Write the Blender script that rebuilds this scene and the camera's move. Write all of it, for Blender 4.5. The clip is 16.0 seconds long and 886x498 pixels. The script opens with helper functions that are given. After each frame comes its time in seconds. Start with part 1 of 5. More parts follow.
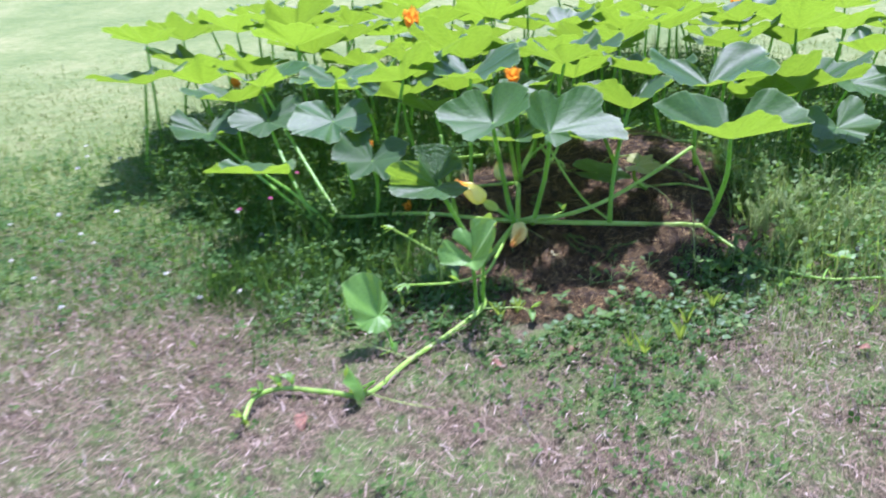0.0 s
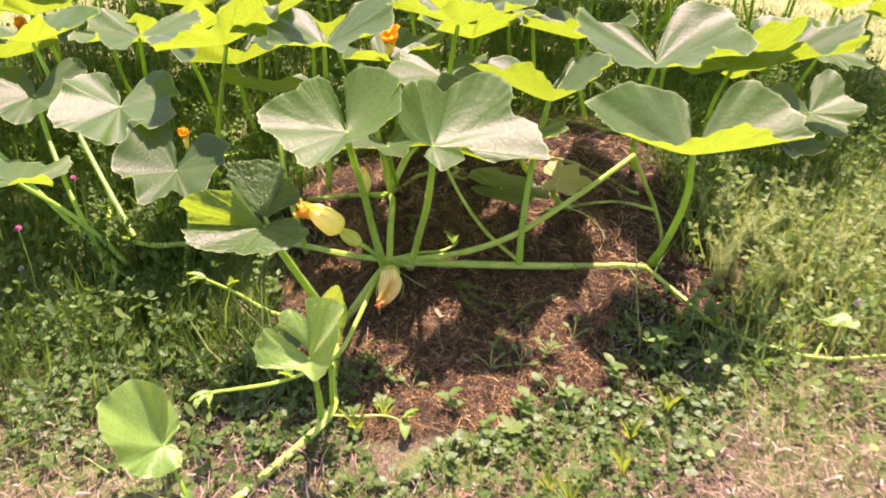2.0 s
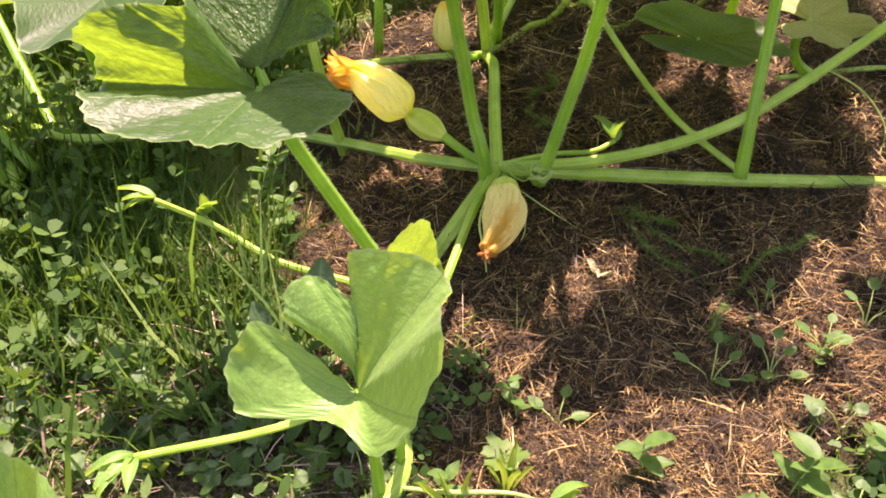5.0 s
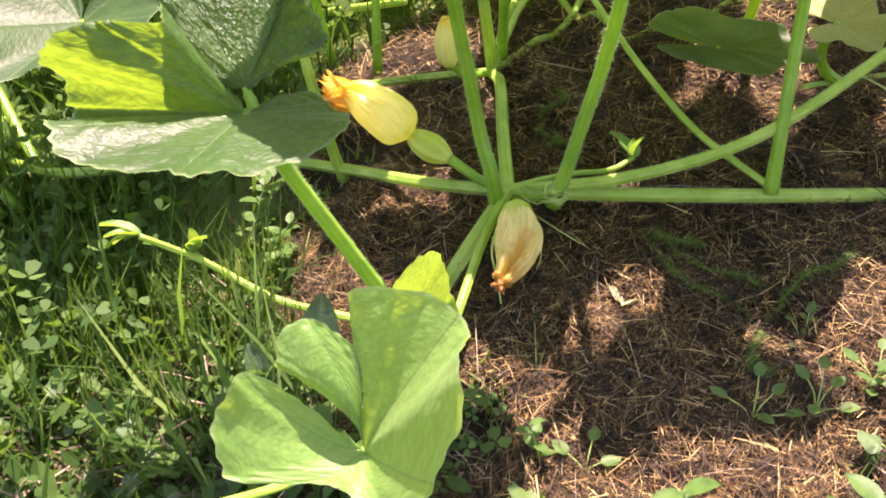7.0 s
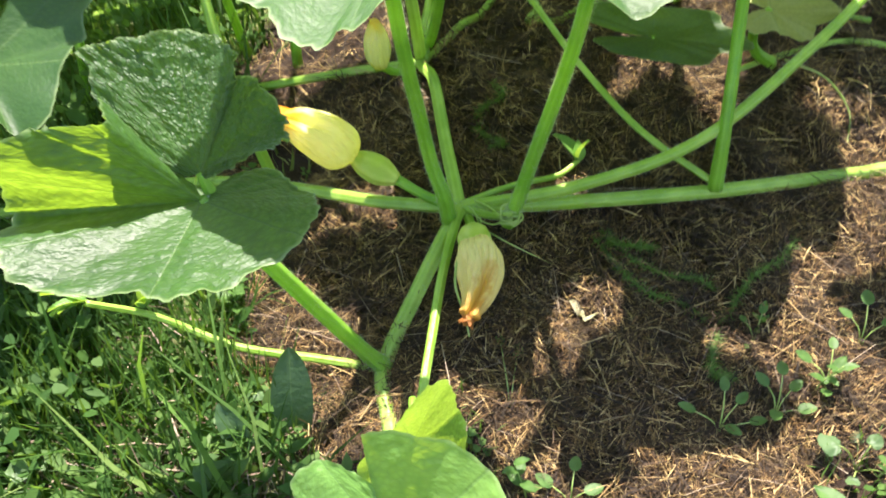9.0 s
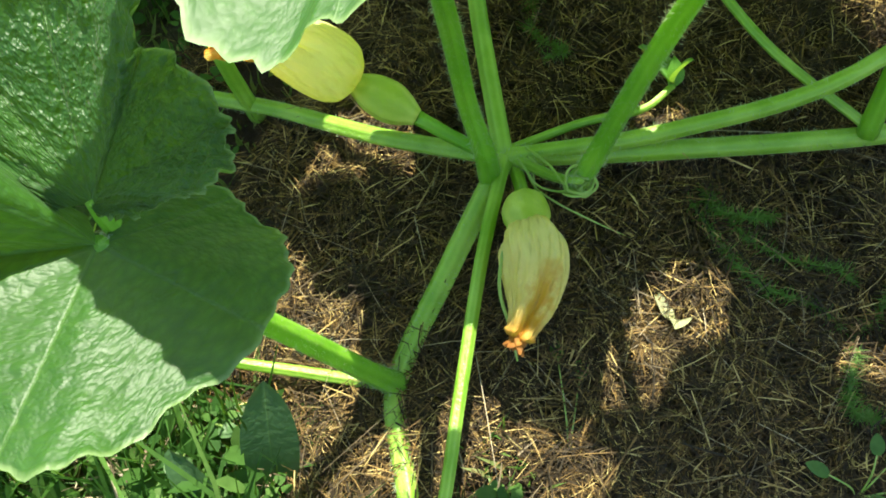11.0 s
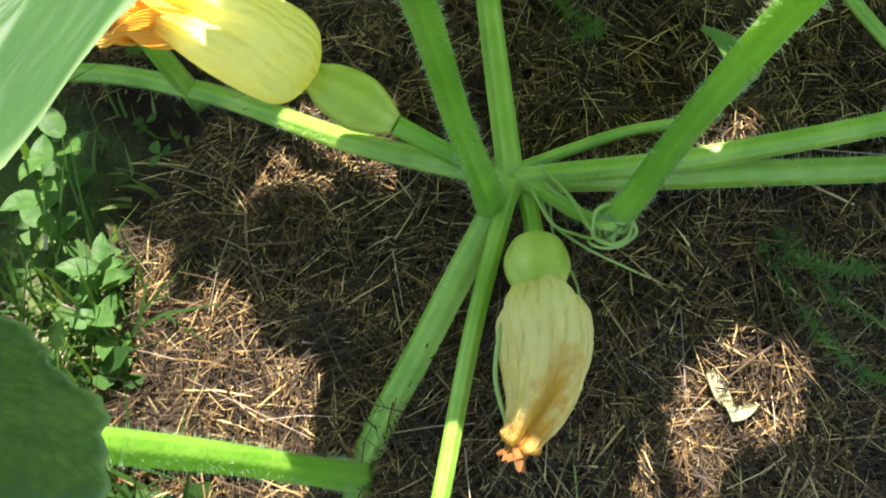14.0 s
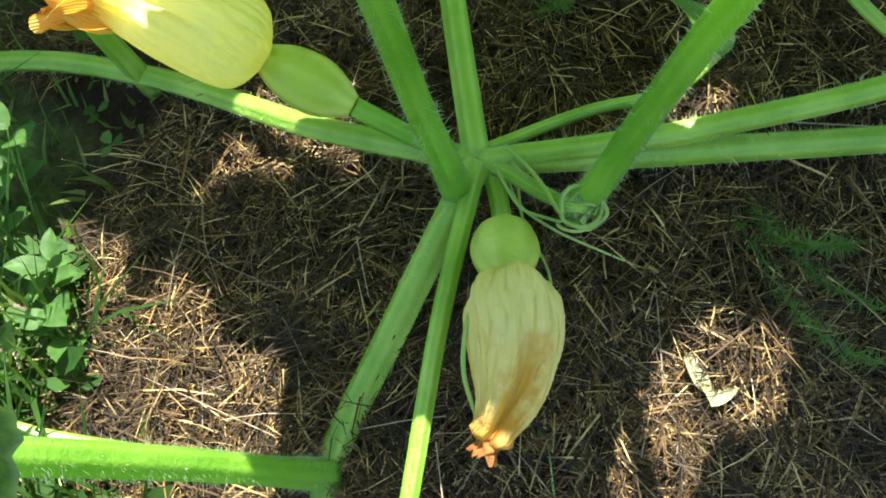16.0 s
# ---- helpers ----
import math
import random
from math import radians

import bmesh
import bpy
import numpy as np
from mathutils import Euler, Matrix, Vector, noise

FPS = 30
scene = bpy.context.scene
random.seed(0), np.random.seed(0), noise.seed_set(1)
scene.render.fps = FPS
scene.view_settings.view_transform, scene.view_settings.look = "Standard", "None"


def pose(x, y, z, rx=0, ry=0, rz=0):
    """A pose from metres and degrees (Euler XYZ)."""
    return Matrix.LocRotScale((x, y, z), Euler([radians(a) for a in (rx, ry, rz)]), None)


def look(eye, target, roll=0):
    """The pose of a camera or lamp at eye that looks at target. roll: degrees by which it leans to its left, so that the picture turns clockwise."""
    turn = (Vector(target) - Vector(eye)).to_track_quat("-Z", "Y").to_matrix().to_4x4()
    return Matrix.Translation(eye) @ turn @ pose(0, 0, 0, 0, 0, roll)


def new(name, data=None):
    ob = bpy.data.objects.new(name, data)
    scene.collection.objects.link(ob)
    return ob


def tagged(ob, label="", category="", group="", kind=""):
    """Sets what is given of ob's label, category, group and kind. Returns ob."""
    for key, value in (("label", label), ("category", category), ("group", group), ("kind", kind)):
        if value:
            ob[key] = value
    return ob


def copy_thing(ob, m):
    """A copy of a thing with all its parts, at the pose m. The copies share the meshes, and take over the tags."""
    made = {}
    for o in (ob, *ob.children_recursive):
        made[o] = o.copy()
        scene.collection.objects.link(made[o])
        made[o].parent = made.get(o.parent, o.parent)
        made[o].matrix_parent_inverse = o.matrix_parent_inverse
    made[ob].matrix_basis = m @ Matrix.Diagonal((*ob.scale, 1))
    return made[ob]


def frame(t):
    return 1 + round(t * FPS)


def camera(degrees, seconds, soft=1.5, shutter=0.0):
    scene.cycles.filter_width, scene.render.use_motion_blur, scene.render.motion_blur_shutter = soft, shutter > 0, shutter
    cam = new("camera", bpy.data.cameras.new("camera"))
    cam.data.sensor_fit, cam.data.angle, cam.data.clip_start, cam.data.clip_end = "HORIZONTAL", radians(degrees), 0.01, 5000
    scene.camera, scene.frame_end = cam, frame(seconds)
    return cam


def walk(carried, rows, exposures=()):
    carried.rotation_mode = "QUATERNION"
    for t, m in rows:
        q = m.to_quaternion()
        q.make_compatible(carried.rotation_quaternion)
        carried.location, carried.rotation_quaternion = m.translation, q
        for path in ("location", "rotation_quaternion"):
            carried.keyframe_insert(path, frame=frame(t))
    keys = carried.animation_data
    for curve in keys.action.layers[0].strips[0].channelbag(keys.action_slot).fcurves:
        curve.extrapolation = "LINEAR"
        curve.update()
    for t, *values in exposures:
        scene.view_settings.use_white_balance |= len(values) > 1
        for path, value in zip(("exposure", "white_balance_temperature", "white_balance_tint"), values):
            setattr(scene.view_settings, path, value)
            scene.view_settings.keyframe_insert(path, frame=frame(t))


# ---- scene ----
cam = camera(52.6, 16.0, soft=1.8, shutter=0.5)
METRES, EYE, TILT, LEAN, TURN = 3.0, 1.38, -24.5, 3.1, 0.0
ROWS = [
    (0.0, 0.0, 0.0, 0.0, -0.0, 0.0, 0.0),
    (0.5, 0.0015, 0.0909, 0.0422, -3.78, -0.78, 0.61),
    (1.0, 0.0123, 0.1702, 0.0762, -6.24, -2.43, 1.86),
    (1.5, 0.0376, 0.2516, 0.0984, -6.25, -4.91, 1.2),
    (2.0, 0.0512, 0.3209, 0.1142, -6.27, -5.65, -0.28),
    (2.5, 0.0386, 0.406, 0.129, -5.48, -7.11, -0.07),
    (3.0, 0.0336, 0.472, 0.1257, -3.27, -4.5, 1.11),
    (3.5, 0.0433, 0.5481, 0.1277, -2.18, -5.94, 0.66),
    (4.0, 0.0449, 0.5993, 0.1105, -3.64, -9.16, 0.41),
    (4.5, 0.033, 0.6362, 0.0797, -4.47, -10.95, -0.73),
    (7.0, 0.0333, 0.6823, 0.0693, -4.44, -9.31, 1.04),
    (7.5, 0.0331, 0.6865, 0.0777, -6.54, -8.64, 2.28),
    (8.0, 0.0267, 0.6865, 0.0862, -7.6, -9.89, 3.94),
    (8.5, 0.0174, 0.6871, 0.1088, -8.91, -11.4, 4.06),
    (9.0, 0.0144, 0.7013, 0.1219, -12.08, -16.8, 4.52),
    (9.5, 0.0239, 0.7508, 0.1284, -11.94, -22.41, 6.2),
    (12.0, 0.0378, 0.8318, 0.1376, -10.4, -33.11, 2.27),
    (12.5, 0.0472, 0.8498, 0.1351, -7.08, -35.31, 5.1),
    (13.0, 0.0489, 0.8634, 0.1295, -6.35, -35.15, 3.6),
    (13.5, 0.0509, 0.8734, 0.1296, -7.12, -34.78, 3.7),
    (14.0, 0.0533, 0.8824, 0.1291, -8.86, -34.39, 3.43),
    (14.5, 0.0554, 0.8864, 0.1293, -9.77, -33.88, 4.19),
    (15.0, 0.0558, 0.8895, 0.1266, -10.23, -34.85, 4.08),
    (15.5, 0.0581, 0.889, 0.1258, -10.34, -35.42, 4.07),
    (16.0, 0.0582, 0.8887, 0.1253, -10.53, -35.69, 4.15),
]
EXPOSURES = [
    (0.0, 1.25, 5200, 36), (0.4, 1.4, 6700, 42), (1.5, 1.7, 7300, 56), (2.2, 1.78, 7400, 62), (3.0, 1.5, 7300, 62), (3.6, 1.45, 7300, 54), (4.5, 1.68, 7500, 50), (7.0, 1.95, 7200, 48), (7.5, 1.95, 6900, 44),
    (8.5, 1.92, 6100, 42), (9.5, 1.8, 6900, 4), (12.0, 1.5, 6800, -4), (12.5, 1.55, 6300, 4), (13.2, 1.68, 6300, 14), (14.0, 1.75, 6250, 20), (16.0, 1.78, 6150, 12),
]
walk(cam, [(t, pose(0, 0, EYE, TILT, LEAN, TURN) @ pose(METRES * x, METRES * y, METRES * z, 90 + pitch, roll, yaw)) for t, x, y, z, yaw, pitch, roll in ROWS], EXPOSURES)


# ---- light and sky ----
SUN_ELEV, SUN_AZ = radians(71), radians(18)   # azimuth from +y towards +x
world = bpy.data.worlds.new("sky")
scene.world = world
world.use_nodes = True
wn = world.node_tree
sky = wn.nodes.new("ShaderNodeTexSky")
sky.sky_type, sky.sun_disc = "NISHITA", False
sky.sun_elevation, sky.sun_rotation = SUN_ELEV, SUN_AZ
wn.links.new(sky.outputs[0], wn.nodes["Background"].inputs[0])
wn.nodes["Background"].inputs[1].default_value = 0.125
sun_data = bpy.data.lights.new("sun", "SUN")
sun_data.energy, sun_data.angle, sun_data.color = 5.0, radians(0.6), (1.0, 0.94, 0.84)
sun = new("sun", sun_data)
sun.matrix_world = look((8 * math.sin(SUN_AZ), 8 * math.cos(SUN_AZ), 8 * math.tan(SUN_ELEV)), (0, 0, 0))


# ---- material helpers ----
class Nodes:
    """A material's node tree with short calls."""

    def __init__(self, name):
        self.mat = bpy.data.materials.new(name)
        self.mat.use_nodes = True
        self.tree = self.mat.node_tree
        self.bsdf = self.tree.nodes["Principled BSDF"]
        self.out = self.tree.nodes["Material Output"]

    def put(self, socket, value):
        if isinstance(value, bpy.types.NodeSocket):
            self.tree.links.new(value, socket)
        else:
            socket.default_value = value

    def m(self, op, a, b=0.0, c=0.0):
        n = self.tree.nodes.new("ShaderNodeMath")
        n.operation = op
        for s, v in zip(n.inputs, (a, b, c)):
            self.put(s, v)
        return n.outputs[0]

    def noise(self, scale, detail=4.0, rough=0.55, vec=None, distort=0.0):
        n = self.tree.nodes.new("ShaderNodeTexNoise")
        n.inputs["Scale"].default_value = scale
        n.inputs["Detail"].default_value = detail
        n.inputs["Roughness"].default_value = rough
        n.inputs["Distortion"].default_value = distort
        self.put(n.inputs["Vector"], vec if vec is not None else self.pos())
        return n.outputs["Fac"]

    def cells(self, scale, vec):
        n = self.tree.nodes.new("ShaderNodeTexVoronoi")
        n.feature = "SMOOTH_F1"
        n.inputs["Scale"].default_value = scale
        n.inputs["Smoothness"].default_value = 0.35
        self.put(n.inputs["Vector"], vec)
        return n.outputs["Distance"]

    def pos(self):
        return self.tree.nodes.new("ShaderNodeNewGeometry").outputs["Position"]

    def island(self):
        return self.tree.nodes.new("ShaderNodeNewGeometry").outputs["Random Per Island"]

    def rand(self):
        return self.tree.nodes.new("ShaderNodeObjectInfo").outputs["Random"]

    def edge(self):
        n = self.tree.nodes.new("ShaderNodeUVMap")
        n.uv_map = "edge"
        return n.outputs["UV"]

    def uv(self):
        return self.tree.nodes.new("ShaderNodeUVMap").outputs["UV"]

    def xyz(self, v):
        n = self.tree.nodes.new("ShaderNodeSeparateXYZ")
        self.put(n.inputs[0], v)
        return n.outputs

    def ramp(self, fac, stops):
        n = self.tree.nodes.new("ShaderNodeValToRGB")
        e = n.color_ramp.elements
        while len(e) < len(stops):
            e.new(0.5)
        for el, (p, c) in zip(e, stops):
            el.position, el.color = p, (*c, 1)
        self.put(n.inputs[0], fac)
        return n.outputs[0]

    def mix(self, fac, a, b):
        n = self.tree.nodes.new("ShaderNodeMix")
        n.data_type = "RGBA"
        self.put(n.inputs[0], fac)
        for s, v in ((n.inputs[6], a), (n.inputs[7], b)):
            self.put(s, v if isinstance(v, bpy.types.NodeSocket) else (*v, 1))
        return n.outputs[2]

    def step(self, v, lo, hi):
        n = self.tree.nodes.new("ShaderNodeMapRange")
        n.interpolation_type = "SMOOTHSTEP"
        self.put(n.inputs[0], v)
        n.inputs[1].default_value, n.inputs[2].default_value = lo, hi
        return n.outputs[0]

    def bump(self, height, strength, dist):
        n = self.tree.nodes.new("ShaderNodeBump")
        n.inputs["Strength"].default_value = strength
        n.inputs["Distance"].default_value = dist
        self.put(n.inputs["Height"], height)
        return n.outputs[0]

    def surface(self, color, rough=0.6, spec=0.5, normal=None, through_color=None, share=0.4, sheen=0.0):
        """Principled surface; with through_color a share of light passes through the sheet."""
        b = self.bsdf
        self.put(b.inputs["Base Color"], color if isinstance(color, bpy.types.NodeSocket) else (*color, 1))
        self.put(b.inputs["Roughness"], rough)
        b.inputs["Specular IOR Level"].default_value = spec
        b.inputs["Sheen Weight"].default_value = sheen
        b.inputs["Sheen Roughness"].default_value = 0.4
        if normal is not None:
            self.put(b.inputs["Normal"], normal)
        if through_color is not None:
            tr = self.tree.nodes.new("ShaderNodeBsdfTranslucent")
            self.put(tr.inputs[0], through_color if isinstance(through_color, bpy.types.NodeSocket) else (*through_color, 1))
            if normal is not None:
                self.put(tr.inputs["Normal"], normal)
            mx = self.tree.nodes.new("ShaderNodeMixShader")
            self.put(mx.inputs[0], share)
            self.tree.links.new(b.outputs[0], mx.inputs[1])
            self.tree.links.new(tr.outputs[0], mx.inputs[2])
            self.tree.links.new(mx.outputs[0], self.out.inputs[0])
        return self.mat


def leaf_material(name, dark, light, glow, share=0.42, rough=0.42, bumpy=0.20):
    """A squash leaf: radiating main veins, chevron side veins, quilted blade."""
    n = Nodes(name)
    u = n.xyz(n.uv())
    ax = n.m("ABSOLUTE", u[0])
    r = n.m("SQRT", n.m("ADD", n.m("MULTIPLY", u[0], u[0]), n.m("MULTIPLY", u[1], u[1])))
    ang = n.m("ARCTAN2", ax, u[1])
    off = None
    for a in (0.0, 0.78, 1.6, 2.5):
        d = n.m("ABSOLUTE", n.m("SUBTRACT", ang, a))
        off = d if off is None else n.m("MINIMUM", off, d)
    across = n.m("MULTIPLY", r, off)
    main = n.m("SUBTRACT", 1.0, n.step(across, 0.002, 0.010))
    sway = n.m("MULTIPLY", n.noise(7, 2, 0.5, n.uv()), 0.22)
    along = n.m("FRACT", n.m("MULTIPLY", n.m("ADD", n.m("SUBTRACT", r, n.m("MULTIPLY", across, 0.95)), sway), 5.0))
    side = n.m("SUBTRACT", 1.0, n.step(n.m("ABSOLUTE", n.m("SUBTRACT", along, 0.5)), 0.008, 0.05))
    side = n.m("MULTIPLY", side, n.m("SUBTRACT", 1.0, n.step(r, 0.55, 0.95)))
    veins = n.m("MAXIMUM", main, n.m("MULTIPLY", side, 0.35))
    grain = n.noise(140, 5, 0.6)
    big = n.noise(9, 3)
    base = n.mix(n.step(n.m("ADD", big, n.m("MULTIPLY", n.m("SUBTRACT", n.rand(), 0.5), 0.35)), 0.3, 0.75), dark, light)
    quilt = n.cells(24, n.uv())
    pucker = n.cells(55, n.uv())
    base = n.mix(n.m("MULTIPLY", n.step(quilt, 0.2, 0.6), 0.30), base, dark)
    base = n.mix(n.m("MULTIPLY", n.step(grain, 0.45, 0.8), 0.25), base, light)
    col = n.mix(n.m("MULTIPLY", veins, 0.35), base, (0.17, 0.30, 0.08))
    rim = n.step(n.xyz(n.edge())[0], 0.965, 1.0)
    col = n.mix(n.m("MULTIPLY", rim, 0.55), col, (0.36, 0.48, 0.20))
    height = n.m("SUBTRACT", n.m("MULTIPLY", grain, 0.05), n.m("ADD", n.m("MULTIPLY", veins, 0.30), n.m("ADD", n.m("MULTIPLY", quilt, 0.8), n.m("MULTIPLY", pucker, 0.35))))
    nrm = n.bump(height, bumpy, 0.003)
    glowc = n.mix(n.m("MULTIPLY", veins, 0.75), n.mix(n.m("ADD", n.m("MULTIPLY", n.rand(), 0.6), n.m("MULTIPLY", n.m("SUBTRACT", 0.55, quilt), 0.8)), tuple(0.6 * c for c in glow), glow), tuple(0.4 * c for c in glow))
    return n.surface(col, n.m("ADD", rough, n.m("MULTIPLY", n.m("SUBTRACT", grain, 0.5), 0.2)), 0.55, nrm, glowc, share, 0.10)


def stem_material(name, a, b, glow, share=0.2):
    n = Nodes(name)
    u = n.xyz(n.uv())
    stripes = n.m("SINE", n.m("MULTIPLY", u[0], 6.2832 * 7))
    blotch = n.noise(25, 4)
    col = n.mix(n.step(n.m("ADD", blotch, n.m("MULTIPLY", stripes, 0.07)), 0.3, 0.72), a, b)
    nrm = n.bump(n.m("ADD", n.m("MULTIPLY", stripes, 0.22), n.noise(300, 2)), 0.35, 0.002)
    return n.surface(col, 0.38, 0.5, nrm, glow, share)


def island_material(name, stops, rough=0.7, glow=None, share=0.35, spec=0.3):
    """Scattered blades or straws: one tone for each piece."""
    n = Nodes(name)
    col = n.ramp(n.island(), stops)
    fine = n.noise(120, 3)
    col = n.mix(n.m("MULTIPLY", n.step(fine, 0.35, 0.8), 0.35), col, tuple(0.6 * c for c in stops[0][1]))
    if glow is None:
        return n.surface(col, rough, spec)
    g = n.mix(n.island(), glow, tuple(0.7 * c for c in glow))
    return n.surface(col, rough, spec, None, g, share)


M_LEAF = leaf_material("leaf_green", (0.022, 0.082, 0.012), (0.046, 0.135, 0.020), (0.30, 0.50, 0.022), 0.45, 0.52)
M_LEAF_PUCKERED = leaf_material("leaf_puckered", (0.022, 0.082, 0.012), (0.046, 0.135, 0.020), (0.36, 0.60, 0.03), 0.48, 0.48, 0.34)
M_LEAF_CRINKLED = leaf_material("leaf_crinkled", (0.026, 0.090, 0.016), (0.058, 0.155, 0.030), (0.36, 0.60, 0.03), 0.48, 0.44, 0.9)
M_LEAF_YOUNG = leaf_material("leaf_young", (0.12, 0.29, 0.045), (0.20, 0.40, 0.085), (0.46, 0.70, 0.05), 0.44)
M_LEAF_OLD = leaf_material("leaf_yellowed", (0.22, 0.28, 0.06), (0.34, 0.36, 0.09), (0.5, 0.52, 0.1), 0.4, 0.6)
M_STEM = stem_material("vine_green", (0.19, 0.38, 0.035), (0.38, 0.58, 0.10), (0.58, 0.78, 0.07), 0.24)
M_PETIOLE = stem_material("petiole_green", (0.13, 0.33, 0.025), (0.25, 0.49, 0.05), (0.46, 0.76, 0.04), 0.32)
M_TENDRIL = stem_material("tendril_green", (0.32, 0.48, 0.11), (0.46, 0.60, 0.19), (0.55, 0.7, 0.14), 0.3)
M_BRISTLE = island_material("bristle_pale", [(0, (0.4, 0.5, 0.3)), (1, (0.6, 0.66, 0.45))], 0.5, (0.6, 0.7, 0.4), 0.4)


def straw_material():
    """Rotting straw: one tone for each stalk, blackened in irregular patches."""
    n = Nodes("straw_rotting")
    col = n.ramp(n.island(), [(0, (0.013, 0.009, 0.004)), (0.5, (0.062, 0.036, 0.013)), (0.8, (0.215, 0.126, 0.038)), (1, (0.56, 0.42, 0.17))])
    patches = n.step(n.m("ADD", n.m("MULTIPLY", n.noise(22, 4, 0.6), 0.7), n.m("MULTIPLY", n.noise(70, 3), 0.3)), 0.46, 0.60)
    return n.surface(n.mix(n.m("MULTIPLY", patches, 0.75), col, (0.020, 0.014, 0.008)), 0.7, 0.3)


M_STRAW = straw_material()
M_DRY = island_material("grass_dry", [(0, (0.075, 0.052, 0.032)), (0.5, (0.24, 0.18, 0.115)), (1, (0.52, 0.42, 0.29))], 0.75, (0.4, 0.33, 0.18), 0.25)
M_THATCH = island_material("thatch_bleached", [(0, (0.10, 0.065, 0.045)), (0.5, (0.36, 0.27, 0.20)), (1, (0.62, 0.52, 0.42))], 0.75, (0.4, 0.33, 0.2), 0.25)
M_GRASS = island_material("grass_green", [(0, (0.05, 0.11, 0.02)), (0.5, (0.09, 0.19, 0.035)), (1, (0.2, 0.3, 0.08))], 0.55, (0.22, 0.42, 0.04), 0.4)
M_LAWN = island_material("grass_pale", [(0, (0.09, 0.14, 0.03)), (0.5, (0.16, 0.21, 0.06)), (1, (0.30, 0.31, 0.13))], 0.6, (0.26, 0.34, 0.06), 0.35)
# grass with sunlight put into its colour, for the right rim
M_GRASS_SUNLIT = island_material("grass_sunlit", [(0, (0.12, 0.20, 0.04)), (0.5, (0.20, 0.30, 0.07)), (1, (0.34, 0.40, 0.14))], 0.6, (0.34, 0.46, 0.08), 0.4)
M_CLOVER = island_material("clover_green", [(0, (0.03, 0.085, 0.018)), (0.6, (0.06, 0.135, 0.028)), (1, (0.12, 0.215, 0.055))], 0.6, (0.16, 0.30, 0.03), 0.38, 0.15)
M_WEED = island_material("weed_green", [(0, (0.02, 0.06, 0.011)), (1, (0.065, 0.15, 0.026))], 0.55, (0.13, 0.26, 0.022), 0.36, 0.2)


def petal_material(name, stops, glow, share=0.35, crease=None, start=0.3, ribs=0.0):
    n = Nodes(name)
    u = n.xyz(n.uv())
    blot = n.noise(60, 4, 0.6)
    lines = n.m("SINE", n.m("MULTIPLY", n.m("ADD", u[0], n.m("MULTIPLY", n.noise(45, 3), 0.05)), 6.2832 * 21))
    v = n.m("ADD", u[1], n.m("ADD", n.m("MULTIPLY", n.m("SUBTRACT", blot, 0.5), 0.6), n.m("MULTIPLY", lines, 0.02)))
    col = n.ramp(v, stops)
    fade = n.m("MULTIPLY", n.step(n.noise(35, 2), 0.42, 0.6), n.m("SUBTRACT", 1.0, n.step(u[1], 0.35, 0.75)))
    col = n.mix(n.m("MULTIPLY", n.m("MULTIPLY", n.step(lines, 0.6, 0.98), fade), ribs), col, (0.42, 0.40, 0.09))
    if crease is not None:
        away = n.m("ABSOLUTE", n.m("SUBTRACT", n.m("ADD", u[0], n.m("MULTIPLY", n.m("SUBTRACT", blot, 0.5), 0.22)), 0.5))
        stain = n.m("MULTIPLY", n.m("SUBTRACT", 1.0, n.step(away, 0.04, 0.085)), n.step(n.m("ADD", u[1], n.m("MULTIPLY", n.m("SUBTRACT", blot, 0.5), 0.4)), start, start + 0.2))
        col = n.mix(n.m("MULTIPLY", stain, 0.85), col, crease)
    nrm = n.bump(n.m("ADD", n.m("MULTIPLY", lines, 0.15 + 0.6 * ribs), n.m("MULTIPLY", blot, 1.6)), 0.6, 0.003)
    return n.surface(col, 0.5, 0.4, nrm, glow, share)


M_PETAL = petal_material("petal_fresh", [(0.0, (0.56, 0.68, 0.16)), (0.35, (0.78, 0.84, 0.36)), (0.74, (0.88, 0.86, 0.38)), (0.93, (0.9, 0.66, 0.10)), (1.0, (0.92, 0.5, 0.03))], (0.94, 0.90, 0.22), 0.5, (0.88, 0.52, 0.05), 0.68, 0.30)
M_WILT = petal_material("petal_wilted", [(0.0, (0.72, 0.74, 0.24)), (0.3, (0.90, 0.82, 0.34)), (0.64, (0.88, 0.70, 0.24)), (0.84, (0.68, 0.36, 0.08)), (1.0, (0.40, 0.15, 0.03))], (0.95, 0.82, 0.25), 0.45, (0.62, 0.27, 0.03), 0.34, 0.60)
M_ORANGE = petal_material("petal_orange", [(0.0, (0.8, 0.5, 0.06)), (1.0, (0.9, 0.34, 0.02))], (0.95, 0.5, 0.03), 0.45)
M_OVARY = stem_material("ovary_green", (0.40, 0.55, 0.06), (0.70, 0.78, 0.20), (0.66, 0.76, 0.12), 0.3)


def plain_material(name, a, b, scale, rough=0.7, glow=None):
    n = Nodes(name)
    f = n.noise(scale, 5)
    return n.surface(n.mix(n.step(f, 0.3, 0.7), a, b), rough, 0.3, n.bump(f, 0.4, 0.003), glow)


M_PINK = plain_material("clover_pink", (0.5, 0.1, 0.28), (0.7, 0.25, 0.42), 300, 0.7, (0.7, 0.2, 0.4))
M_WHITE = plain_material("clover_white", (0.62, 0.62, 0.55), (0.8, 0.78, 0.72), 300, 0.7, (0.7, 0.7, 0.6))


